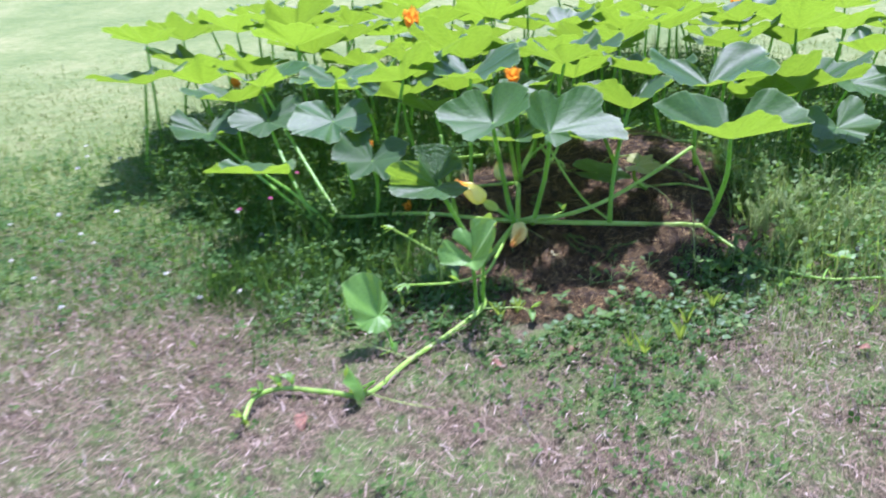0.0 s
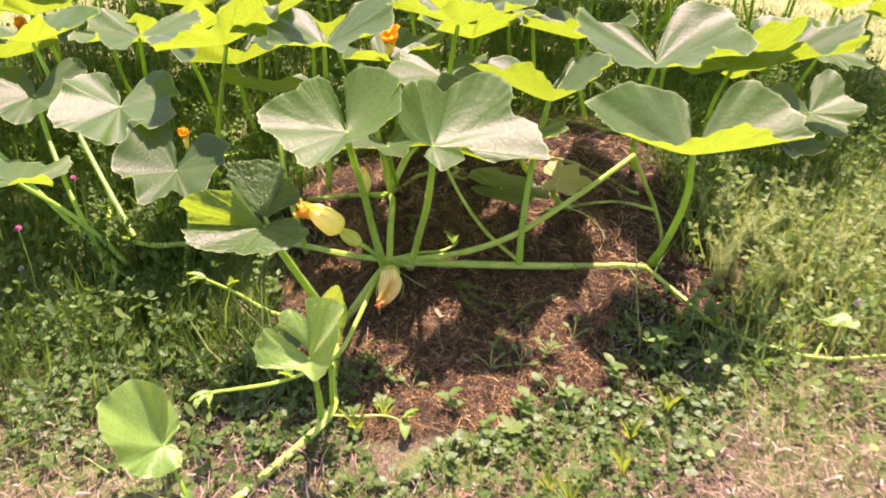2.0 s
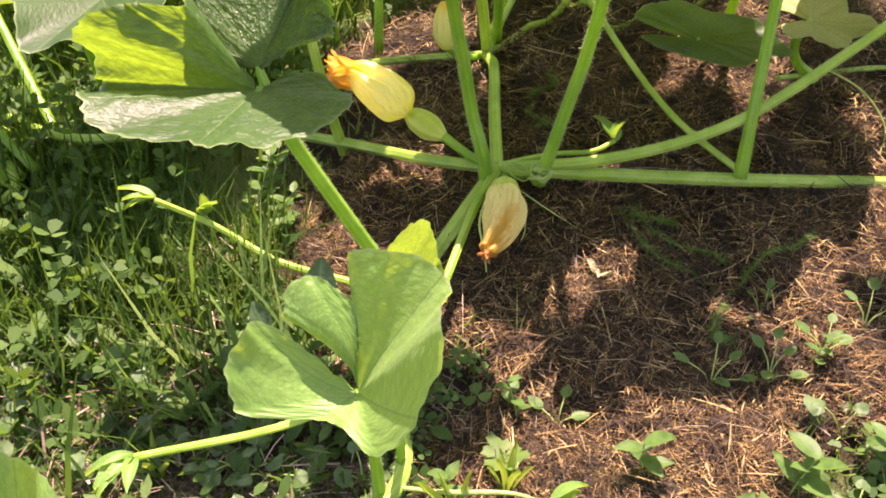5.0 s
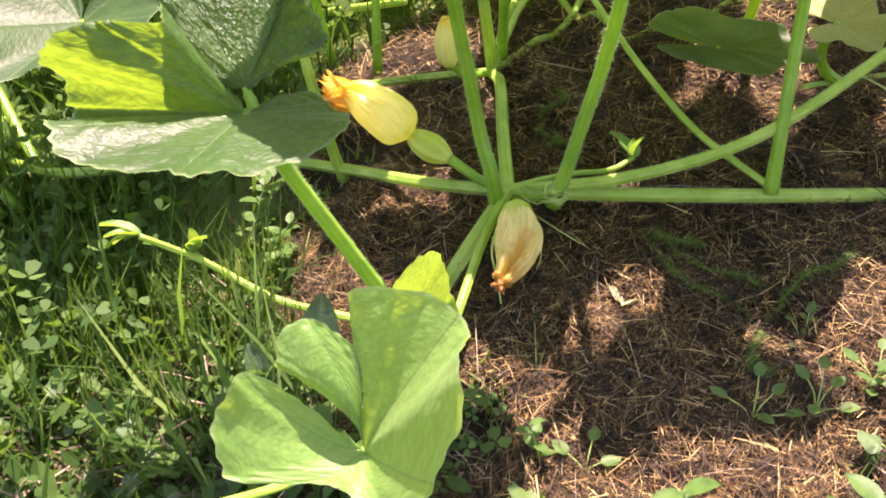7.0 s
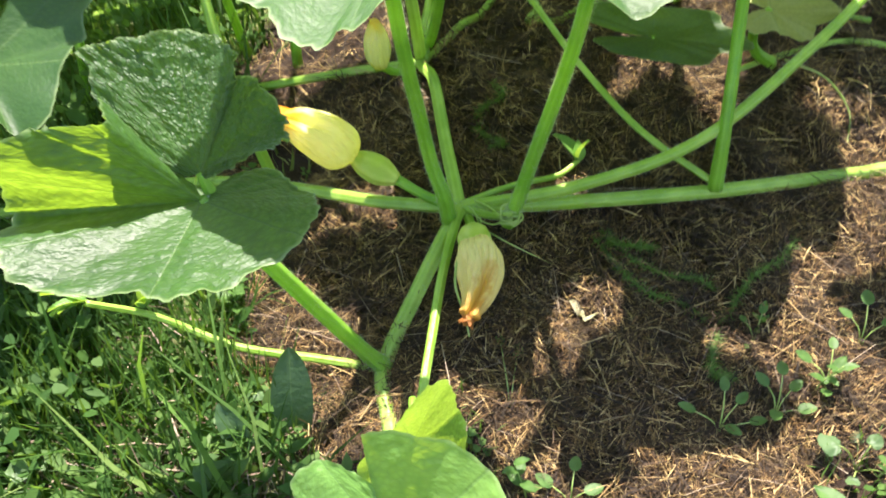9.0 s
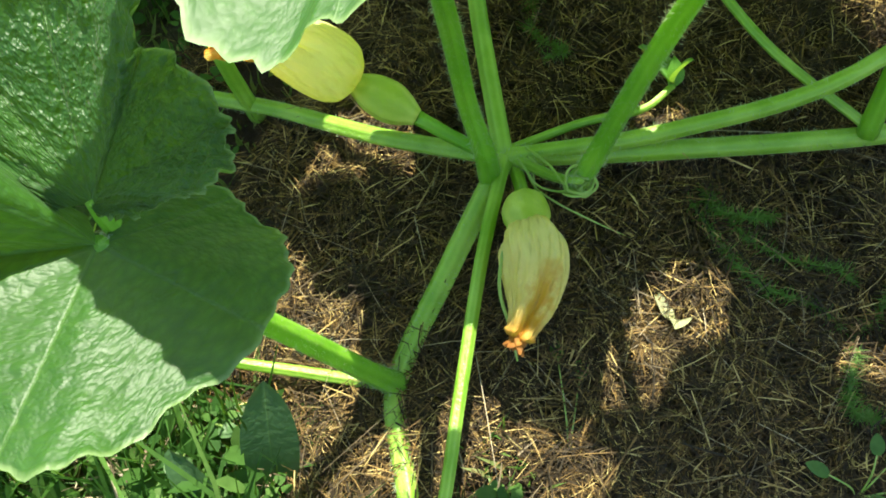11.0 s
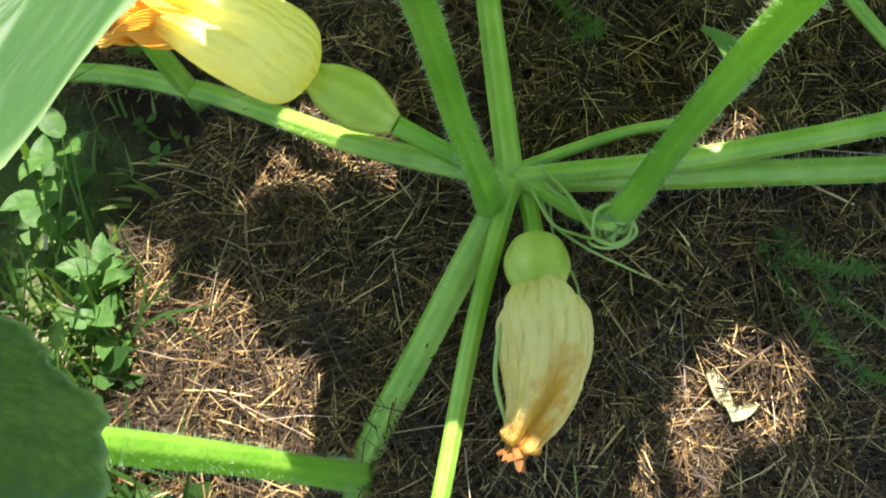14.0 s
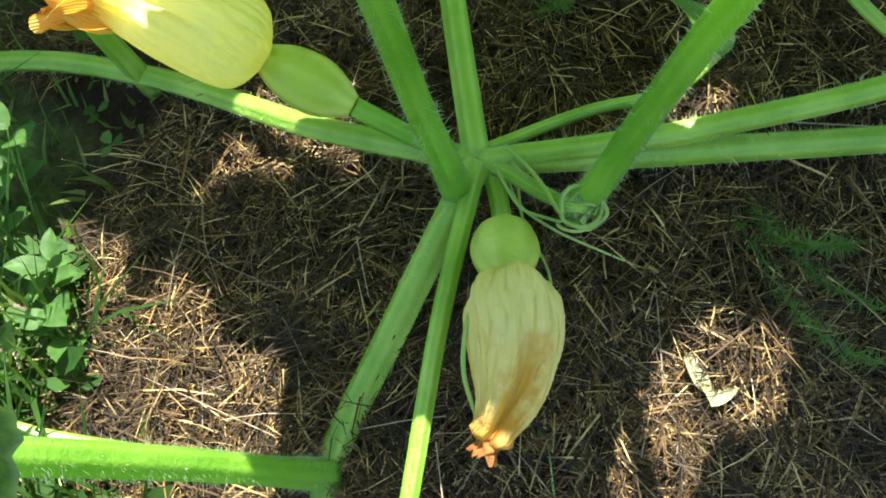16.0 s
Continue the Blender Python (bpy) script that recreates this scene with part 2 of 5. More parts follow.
def ground_material():
    n = Nodes("lawn_and_compost")
    p = n.pos()
    x, y = n.xyz(p)[0], n.xyz(p)[1]
    big, mid, fine = n.noise(2.2, 4), n.noise(14, 5, 0.65), n.noise(160, 4, 0.7)
    soil = n.ramp(n.m("ADD", n.m("MULTIPLY", fine, 0.7), n.m("MULTIPLY", mid, 0.3)), [(0.3, (0.012, 0.008, 0.006)), (0.55, (0.034, 0.021, 0.013)), (0.75, (0.075, 0.047, 0.028))])
    thatch = n.ramp(fine, [(0.3, (0.03, 0.024, 0.015)), (0.5, (0.10, 0.078, 0.048)), (0.72, (0.28, 0.22, 0.145))])
    green = n.ramp(n.m("ADD", n.m("MULTIPLY", fine, 0.6), n.m("MULTIPLY", mid, 0.4)), [(0.32, (0.045, 0.085, 0.022)), (0.55, (0.10, 0.17, 0.04)), (0.75, (0.22, 0.28, 0.09))])
    far = n.ramp(n.m("ADD", n.m("MULTIPLY", n.noise(1.1, 6, 0.7), 0.6), n.m("MULTIPLY", mid, 0.4)), [(0.35, (0.10, 0.155, 0.04)), (0.5, (0.16, 0.21, 0.065)), (0.68, (0.28, 0.29, 0.125))])
    near = n.mix(n.step(n.m("ADD", big, n.m("MULTIPLY", mid, 0.5)), 0.62, 0.9), thatch, green)
    lawn = n.mix(n.step(n.m("ADD", y, n.m("MULTIPLY", big, 1.0)), 3.2, 4.6), near, far)
    dx = n.m("DIVIDE", n.m("SUBTRACT", x, 0.50), 0.62)
    dy = n.m("DIVIDE", n.m("SUBTRACT", y, 3.15), 0.72)
    d = n.m("ADD", n.m("ADD", n.m("MULTIPLY", dx, dx), n.m("MULTIPLY", dy, dy)), n.m("MULTIPLY", n.m("SUBTRACT", mid, 0.5), 0.5))
    col = n.mix(n.step(d, 0.85, 1.15), soil, lawn)
    return n.surface(col, 0.85, 0.2, n.bump(n.m("ADD", fine, n.m("MULTIPLY", mid, 2.0)), 0.8, 0.012))


M_GROUND = ground_material()


# ---- mesh helpers ----
def mesh_object(name, verts, faces, mat, smooth=True, uvs=None, rim=None):
    me = bpy.data.meshes.new(name)
    me.from_pydata([tuple(v) for v in verts], [], faces)
    me.materials.append(mat)
    if smooth:
        me.shade_smooth()
    if uvs is not None:
        layer = me.uv_layers.new(name="UVMap")
        idx = np.zeros(len(me.loops), dtype=np.int32)
        me.loops.foreach_get("vertex_index", idx)
        layer.data.foreach_set("uv", np.asarray(uvs, dtype=np.float32)[idx].ravel())
        if rim is not None:
            layer = me.uv_layers.new(name="edge")
            layer.data.foreach_set("uv", np.repeat(np.asarray(rim, dtype=np.float32)[idx], 2))
    return new(name, me)


def attach(ob, parent, label=""):
    ob.parent = parent
    if parent.type == "EMPTY":
        ob.matrix_parent_inverse = Matrix.Translation(-parent.location)
    if label:
        ob["label"] = label
    return ob


def thing(name, loc, label, category, group=""):
    e = new(name)
    e.empty_display_size = 0.05
    e.location = loc
    return tagged(e, label, category, group)


def spline(points, n):
    """A smooth curve of n points through the control points."""
    p = np.array(points, float)
    p = np.vstack([2 * p[0] - p[1], p, 2 * p[-1] - p[-2]])
    seg = len(p) - 3
    out = []
    for t in np.linspace(0, seg, n):
        i = min(int(t), seg - 1)
        f = t - i
        a, b, c, d = p[i:i + 4]
        out.append(0.5 * (2 * b + (c - a) * f + (2 * a - 5 * b + 4 * c - d) * f * f + (3 * b - a - 3 * c + d) * f ** 3))
    return np.array(out)


def frames_along(c):
    t = np.gradient(c, axis=0)
    t /= np.linalg.norm(t, axis=1)[:, None] + 1e-9
    up = np.array([0.0, 0.0, 1.0]) if abs(t[0][2]) < 0.8 else np.array([1.0, 0.0, 0.0])
    us, vs = [], []
    u = np.cross(up, t[0])
    for k in range(len(c)):
        u = u - t[k] * (u @ t[k])
        u /= np.linalg.norm(u) + 1e-9
        us.append(u)
        vs.append(np.cross(t[k], u))
    return t, np.array(us), np.array(vs)


def tube_data(c, radii, segs=12, ridge=0.0, ridges=5, twist=0.0, rough=0.0, seed=0, cap=True, fine=0.0, groove=None):
    """Vertices, faces and uvs of a round or ridged tube along the curve c."""
    rng = np.random.default_rng(seed)
    n = len(c)
    radii = np.maximum(spline([(r, 0, 0) for r in radii], n)[:, 0], 0.3 * min(radii))
    _, U, V = frames_along(c)
    a = np.linspace(0, 2 * np.pi, segs + 1)
    verts, uvs = [], []
    for k in range(n):
        f = k / (n - 1)
        rr = radii[k] * (1 + ridge * np.cos(ridges * a + twist * f) + fine * np.cos(23 * a + 2.5 * twist * f) + rough * (0.4 + 2.5 * f * f) * rng.normal(size=segs + 1))
        if groove is not None:
            side, depth, f0 = groove
            a0 = math.atan2(np.dot(side, V[k]), np.dot(side, U[k])) + 0.7 * (f - 0.5)
            da = (a - a0 + np.pi) % (2 * np.pi) - np.pi
            rr *= 1 - depth * np.exp(-(da / 0.30) ** 2) * np.clip((f - f0) / 0.25, 0, 1) + 0.5 * depth * np.exp(-((np.abs(da) - 0.6) / 0.28) ** 2) * np.clip((f - f0) / 0.25, 0, 1)
        rr[-1] = rr[0]
        verts.append(c[k] + np.outer(rr * np.cos(a), U[k]) + np.outer(rr * np.sin(a), V[k]))
        uvs.append(np.c_[a / (2 * np.pi) if groove is None else (da / (2 * np.pi) + 0.5), np.full(segs + 1, f)])
    verts, uvs = np.vstack(verts), np.vstack(uvs)
    w = segs + 1
    faces = [(k * w + j, k * w + j + 1, (k + 1) * w + j + 1, (k + 1) * w + j) for k in range(n - 1) for j in range(segs)]
    if cap:
        faces += [tuple(range(segs - 1, -1, -1)), tuple((n - 1) * w + j for j in range(segs))]
    return verts, faces, uvs


def tube(name, points, radii, mat, parent, label="", n=40, hairs=0, floor=False, **kw):
    c = spline(points, n)
    if floor:
        c[:, 2] = np.maximum(c[:, 2], ground_z(c[:, 0], c[:, 1]) + radii[-1] * 0.9)
    v, f, u = tube_data(c, radii, **kw)
    ob = attach(mesh_object(name, v, f, mat, True, u), parent, label)
    if hairs:
        bristles(ob, c, np.interp(np.linspace(0, 1, n), np.linspace(0, 1, len(radii)), radii), hairs)
    return ob


def bristles(stem, c, radii, count):
    """Fine stiff hairs standing off a stem."""
    rr = np.random.default_rng(count)
    t, U, V = frames_along(c)
    k = rr.integers(0, len(c) - 1, count)
    f = rr.random(count)[:, None]
    a = rr.uniform(0, 6.2832, count)
    out = U[k] * np.cos(a)[:, None] + V[k] * np.sin(a)[:, None]
    base = c[k] * (1 - f) + c[k + 1] * f + out * radii[k][:, None] * 0.94
    sd = t[k] * 0.00022
    tip = base + (out + rr.normal(0, 0.25, (count, 3))) * rr.uniform(0.002, 0.0045, count)[:, None]
    v = np.stack([base - sd, base + sd, tip], 1).reshape(-1, 3)
    ob = mesh_object("bristles", v, [(3 * i, 3 * i + 1, 3 * i + 2) for i in range(count)], M_BRISTLE, False)
    ob.parent = stem.parent if stem.parent.parent is not None else stem
    ob["kind"] = "stuff"
    return ob


def scatter(name, tv, tf, rot, scale, pos, mat, label, category):
    """Many small pieces of one template in one mesh: stuff that nobody could count."""
    tv = np.asarray(tv, float)
    scale = np.asarray(scale, float)
    if scale.ndim == 1:
        scale = np.repeat(scale[:, None], 3, 1)
    v = np.einsum("nij,nkj->nki", rot, tv[None] * scale[:, None]) + pos[:, None]
    n, k = len(pos), len(tv)
    loops, starts, tot = [], [], 0
    for f in tf:
        loops.append(np.array(f))
    sizes = np.array([len(f) for f in tf])
    flat = np.concatenate(loops)
    li = (flat[None] + (np.arange(n) * k)[:, None]).ravel()
    sz = np.tile(sizes, n)
    st = np.concatenate([[0], np.cumsum(sz)[:-1]])
    me = bpy.data.meshes.new(name)
    me.vertices.add(n * k)
    me.vertices.foreach_set("co", v.astype(np.float32).ravel())
    me.loops.add(len(li))
    me.loops.foreach_set("vertex_index", li.astype(np.int32))
    me.polygons.add(len(sz))
    me.polygons.foreach_set("loop_start", st.astype(np.int32))
    me.update(calc_edges=True)
    me.materials.append(mat)
    return tagged(new(name, me), label, category, kind="stuff")


def turns(yaw, pitch, roll):
    """Rotation matrices from arrays: roll about y, pitch about x, yaw about z."""
    cy, sy, cp, sp, cr, sr = np.cos(yaw), np.sin(yaw), np.cos(pitch), np.sin(pitch), np.cos(roll), np.sin(roll)
    o, z = np.ones_like(cy), np.zeros_like(cy)
    Z = np.stack([cy, -sy, z, sy, cy, z, z, z, o], -1).reshape(-1, 3, 3)
    X = np.stack([o, z, z, z, cp, -sp, z, sp, cp], -1).reshape(-1, 3, 3)
    Y = np.stack([cr, z, sr, z, o, z, -sr, z, cr], -1).reshape(-1, 3, 3)
    return Z @ X @ Y


# ---- ground ----
_rg = np.random.default_rng(5)
WAVES = [(_rg.uniform(3, 28), _rg.uniform(0, 6.28), _rg.uniform(0, 6.28)) for _ in range(22)]


def lumps(x, y):
    s = 0
    for f, a, ph in WAVES:
        s = s + np.sin(f * (x * np.cos(a) + y * np.sin(a)) + ph) / f
    return s


CLUMPS = [(_rg.uniform(26, 110), _rg.uniform(0, 6.28), _rg.uniform(0, 6.28)) for _ in range(26)]


def clumps(x, y):
    """Matted lumps of straw, a hand's width and smaller."""
    s = 0
    for f, a, ph in CLUMPS:
        s = s + np.sin(f * (x * np.cos(a) + y * np.sin(a)) + ph + 1.3 * np.sin(0.37 * f * (y * np.cos(a) - x * np.sin(a)) + 2 * ph)) * (30 / f) ** 0.7
    return s / 3.2


def ground_z(x, y):
    x, y = np.asarray(x, float), np.asarray(y, float)
    m = np.exp(-((x - 0.56) ** 2 / (2 * 0.5 ** 2) + (y - 3.3) ** 2 / (2 * 0.42 ** 2)))
    near = np.exp(-((x - 0.3) ** 2 + (y - 2.8) ** 2) / 8)
    clods = np.sin(37 * x + 3 * np.sin(11 * y)) * np.sin(33 * y + 3 * np.sin(9 * x)) + 0.6 * np.sin(71 * x + 2 * y + 2 * np.sin(19 * y)) * np.sin(63 * y + 1.5 * np.sin(23 * x))
    heap = np.exp(-(((x - 0.50) / 0.6) ** 2 + ((y - 3.05) / np.where(y > 3.05, 0.8, 0.6)) ** 2) ** 2)
    crest = np.exp(-((x - 0.72) ** 2 / (2 * 0.22 ** 2) + (y - 3.42) ** 2 / (2 * 0.22 ** 2)))
    return 0.22 * m + 0.075 * crest + lumps(x, y) * 0.009 * near + (0.003 * clods + 0.0075 * clumps(x, y)) * heap


def compost(x, y):
    """Under 1 on the bare heap of compost."""
    return ((x - 0.50) / 0.62) ** 2 + ((y - 3.05) / np.where(np.asarray(y) > 3.05, 0.85, 0.62)) ** 2 + 1.3 * lumps(x * 1.6 + 3, y * 1.6)


def build_ground():
    gx = np.concatenate([-np.geomspace(900, 3.2, 26), np.arange(-3, -0.25, 0.035), np.arange(-0.22, 1.2, 0.011), np.arange(1.22, 4.01, 0.035), np.geomspace(4.2, 900, 26)])
    gy = np.concatenate([-np.geomspace(900, 1.2, 22), np.arange(-1, 2.35, 0.035), np.arange(2.37, 3.7, 0.011), np.arange(3.72, 7.01, 0.035), np.geomspace(7.2, 1500, 30)])
    X, Y = np.meshgrid(gx, gy)
    Z = ground_z(X, Y)
    w = len(gx)
    v = np.c_[X.ravel(), Y.ravel(), Z.ravel()]
    f = [(j * w + i, j * w + i + 1, (j + 1) * w + i + 1, (j + 1) * w + i) for j in range(len(gy) - 1) for i in range(w - 1)]
    return tagged(mesh_object("ground", v, f, M_GROUND), "mown lawn with dry thatch rising to a compost heap", "ground", kind="structure")


build_ground()


# ---- pumpkin plants ----
def outline(th, rng):
    a = np.abs(th)
    lobes = np.maximum.reduce([np.exp(-((a - c) / w) ** 2) for c, w in ((0, 0.36), (1.05, 0.34), (2.02, 0.36))])
    r = 0.80 + 0.18 * lobes
    r = r * (1 - 0.82 * np.exp(-((np.pi - a) / 0.30) ** 2))
    ph = rng.uniform(0, 6.28, 4)
    r = r * (1 + 0.07 * np.sin(3 * th + ph[0]) + 0.05 * np.sin(2 * th + ph[2]) + 0.03 * np.sin(7 * th + ph[1]) + 0.018 * np.sin(13 * th + ph[2]))
    teeth = np.abs(((th * 8.5 + ph[3]) % 1.0) - 0.5) * 2
    return r * (1 - 0.035 * teeth)


def leaf_blade(P, tip, side, width, cup, wave, seed, droop=0.0, fold=0.0, na=96, nr=12, curl=0.0, left=1.0, back=0.0, heel=1.0, front_left=None, lift=0.0, heel_right=None):
    """A squash leaf whose stalk joins at P, with its tip at the point tip; side: a point towards its right lobe."""
    rng = np.random.default_rng(seed)
    P, tip, side = (np.array(q, float) for q in (P, tip, side))
    L = np.linalg.norm(tip - P)
    ey = (tip - P) / L
    L /= 0.95
    ex = side - P
    ex -= ey * (ex @ ey)
    ex /= np.linalg.norm(ex)
    ez = np.cross(ex, ey)
    th = np.linspace(-np.pi + 0.06, np.pi - 0.06, na)
    u = np.linspace(0, 1, nr) ** 0.85
    T, Uu = np.meshgrid(th, u)
    R = outline(T, rng) * Uu
    nx, ny = R * np.sin(T), R * np.cos(T)
    S = 0.5 * (L + width)
    a = np.abs(T)
    off = np.minimum.reduce([np.abs(a - c) for c in (0, 0.78, 1.6, 2.5)])
    lf = left + ((left if front_left is None else front_left) - left) * np.clip(0.5 + 2.2 * ny, 0, 1)
    nx = np.where(nx < 0, nx * lf, nx)
    hr = heel if heel_right is None else heel_right
    ny = np.where(ny < 0, ny * (heel + (hr - heel) * np.clip(0.5 + 3 * nx, 0, 1)), ny)
    z = cup * R ** 1.25 + back * np.maximum(0, -ny + 0.05) ** 1.2 + lift * np.maximum(0, nx) ** 1.3 - droop * np.maximum(0, ny) ** 2 + fold * np.abs(nx)
    ph = rng.uniform(0, 6.28, 5)
    z = z + wave * Uu ** 2.5 * (np.sin(5 * T + ph[0]) * 0.55 + np.sin(9 * T + ph[1]) * 0.28 + np.sin(2 * T + ph[2]) * 1.1 + np.sin(3 * T + ph[3]) * 0.7 + 0.16 * np.sin(17 * T + ph[4]))
    z = z - 0.010 * np.exp(-(R * off / 0.06) ** 2) * np.minimum(1, R * 3)
    z = z + 0.012 * np.sin(nx * 31 + ph[3]) * np.sin(ny * 27 + ph[4]) * Uu + 0.055 * np.sin(nx * 5.0 + ph[1]) * np.sin(ny * 5.5 + ph[2]) * Uu
    shrink = 1 - 0.10 * np.abs(cup) * R
    z = z - curl * np.maximum(0, Uu - 0.75) ** 2 * 4
    v = P + (nx * shrink * width)[..., None] * ex + (ny * shrink * L)[..., None] * ey + (z * S)[..., None] * ez
    v = v.reshape(-1, 3)
    f = [(k * na + j, k * na + j + 1, (k + 1) * na + j + 1, (k + 1) * na + j) for k in range(nr - 1) for j in range(na - 1)]
    return v, f, np.c_[nx.ravel(), ny.ravel()], ez, Uu.ravel()


def lobed_leaf(plant, P, lobes, seed, stalk, foot, mat=None, label="", hairs=0, na=220, nr=30, wave=0.003, rise_power=1.2, quilt=0.0004, side=14):
    """A large leaf shaped lobe by lobe: bearing (degrees), reach and rise of each lobe's end from the stalk's top P, and how late it rises; stalk: its way up from the vine."""
    rng = np.random.default_rng(seed)
    P = np.array(P, float)
    rim = spline([(q[1] * math.cos(radians(q[0])), q[1] * math.sin(radians(q[0])), q[2], q[3] if len(q) > 3 else rise_power) for q in lobes], na)
    th = np.linspace(-math.pi + 0.06, math.pi - 0.06, na)
    ph = rng.uniform(0, 6.28, 8)
    teeth = np.abs(((th * 9 + ph[0]) % 1.0) - 0.5) * 2
    edge = 1 + 0.025 * np.sin(11 * th + ph[1]) + 0.02 * np.sin(19 * th + ph[2]) - 0.03 * teeth
    u = np.linspace(0, 1, nr) ** 0.9
    X = P + np.zeros((nr, na, 3))
    flat = u[:, None] * (1 + (edge[None, :] - 1) * u[:, None] ** 5)
    X[..., 0] += flat * rim[None, :, 0]
    X[..., 1] += flat * rim[None, :, 1]
    X[..., 2] += (u[:, None] ** np.maximum(rim[None, :, 3], 0.25)) * rim[None, :, 2]
    N = np.cross(np.gradient(X, axis=0), np.gradient(X, axis=1))
    N /= np.linalg.norm(N, axis=2, keepdims=True) + 1e-12
    N[0] = N[1].mean(0) / np.linalg.norm(N[1].mean(0))
    N = np.where((N[..., 2:] < 0) & (np.abs(N[..., 2:]) > 0.15), -N, N)
    T, U = np.meshgrid(th, u)
    off = np.minimum.reduce([np.abs(np.abs(T) - c) for c in (0, 0.78, 1.6, 2.5)])
    nx, ny = U * np.sin(T), U * np.cos(T)
    d = wave * (U ** 2 * np.sin(7 * T + ph[3]) + 0.6 * U ** 4 * np.sin(12 * T + ph[4]) + 0.4 * U ** 7 * np.sin(23 * T + ph[5]))
    d = d - 0.0012 * np.exp(-(U * off / 0.05) ** 2) * np.minimum(1, 3 * U)
    d = d + quilt * U * (np.sin(nx * 26 + 2 * np.sin(ny * 9) + ph[6]) * np.sin(ny * 24 + 2 * np.sin(nx * 8) + ph[7]) + 0.6 * np.sin(nx * 47 + ph[4]) * np.sin(ny * 43 + ph[3]))
    v = (X + d[..., None] * N).reshape(-1, 3)
    f = [(k * na + j, k * na + j + 1, (k + 1) * na + j + 1, (k + 1) * na + j) for k in range(nr - 1) for j in range(na - 1)]
    blade = attach(mesh_object("leaf", v, f, mat or M_LEAF, True, np.c_[nx.ravel(), ny.ravel()], U.ravel()), plant, label)
    tube("petiole", list(stalk) + [tuple(P + (0, 0, 0.001))], (foot * 1.3, foot * 1.05, foot, foot * 0.9, foot * 0.6), M_PETIOLE, blade, n=40 if hairs else 22, segs=side, ridge=0.05, ridges=6, hairs=hairs)
    return blade


def leaf(plant, base, P, tip, side, width, cup=0.3, wave=0.07, seed=0, mat=None, stalk=0.008, bow=(0, 0, 0), label="", hairs=0, **kw):
    v, f, uv, ez, rim = leaf_blade(P, tip, side, width, cup, wave, seed, **kw)
    blade = attach(mesh_object("leaf", v, f, mat or M_LEAF, True, uv, rim), plant, label)
    if base is not None:
        b, p = np.array(base, float), np.array(P, float)
        mid = (b + p) / 2 + np.array(bow)
        end = p - ez * 0.035
        tube("petiole", [b, mid, end, p + ez * 0.001], (stalk * 1.35, stalk, stalk * 0.85, stalk * 0.6), M_PETIOLE, blade, n=26, segs=11, ridge=0.06, ridges=6, hairs=hairs)
    return blade


def round_leaf(plant, x, y, z, R, yaw, lean=0.0, lean_yaw=0.0, cup=0.33, seed=0, mat=None, foot=None, na=110, nr=14):
    """A leaf on a nearly upright stalk, rising from the stalk's top like a funnel: that point, its reach, the way its tip points and the way it leans (degrees)."""
    rng = np.random.default_rng(seed)
    if foot is None:
        fx, fy = x + rng.uniform(-0.10, 0.10), y + rng.uniform(-0.02, 0.14)
        foot = (fx, fy, float(ground_z(fx, fy)) + 0.01)
    low = z - 0.30 * cup * R
    lobes = []
    for a, q in ((168, 0.16), (150, 0.62), (128, 0.84), (106, 0.84), (88, 0.76), (62, 0.98), (44, 0.90), (28, 0.78), (10, 0.98), (-4, 1.04), (-24, 0.80), (-42, 0.88), (-60, 1.0), (-88, 0.77), (-106, 0.86), (-128, 0.82), (-150, 0.60), (-168, 0.16)):
        reach = R * q * rng.uniform(0.90, 1.08)
        b = yaw + a + rng.uniform(-4, 4)
        rise = 0.85 * cup * reach - math.tan(radians(lean)) * reach * math.cos(radians(b - lean_yaw)) + (rng.uniform(-0.10, 0.10) * R if q > 0.5 else 0)
        lobes.append((b, reach, rise))
    top = (x, y, low)
    bow = (rng.uniform(-0.03, 0.03), rng.uniform(-0.03, 0.03))
    stalk = [foot] + [(foot[0] + (x - foot[0]) * f + bow[0] * math.sin(math.pi * f), foot[1] + (y - foot[1]) * f + bow[1] * math.sin(math.pi * f), foot[2] + (low - foot[2]) * f) for f in (0.33, 0.66, 0.94)]
    return lobed_leaf(plant, top, lobes, seed, stalk, 0.0065, mat, na=na, nr=nr, wave=0.035 * R, rise_power=1.05, quilt=0.003 * R, side=10)


def vine(plant, points, r0, r1, label="", n=60, hairs=0):
    return tube("vine", points, (r0, (r0 + r1) / 2, r1), M_STEM, plant, label, n=n, floor=True, segs=15, ridge=0.07, ridges=5, twist=1.5, hairs=hairs)


HUB = (0.197, 2.893, 0.158)
main_plant = thing("pumpkin_plant", (HUB[0], HUB[1], float(ground_z(HUB[0], HUB[1]))), "trailing pumpkin plant with large green leaves on a compost heap", "pumpkin plant", "pumpkin plants")

# vines from the crown
vine(main_plant, [HUB, (0.33, 2.875, 0.152), (0.514, 2.852, 0.148), (0.69, 2.86, 0.13), (0.831, 2.856, 0.12)], 0.0085, 0.0085, hairs=3000)
vine(main_plant, [(0.831, 2.856, 0.12), (0.90, 2.74, 0.09), (0.965, 2.643, 0.068), (1.13, 2.543, 0.055), (1.295, 2.531, 0.055), (1.39, 2.50, 0.06)], 0.006, 0.004)
vine(main_plant, [HUB, (0.34, 2.875, 0.175), (0.486, 2.861, 0.225), (0.66, 2.93, 0.29), (0.82, 3.012, 0.355)], 0.0075, 0.006, hairs=2000)
vine(main_plant, [(0.82, 3.012, 0.355), (0.86, 3.03, 0.27), (0.907, 3.05, 0.175), (0.90, 2.96, 0.13), (0.845, 2.87, 0.115)], 0.006, 0.005)
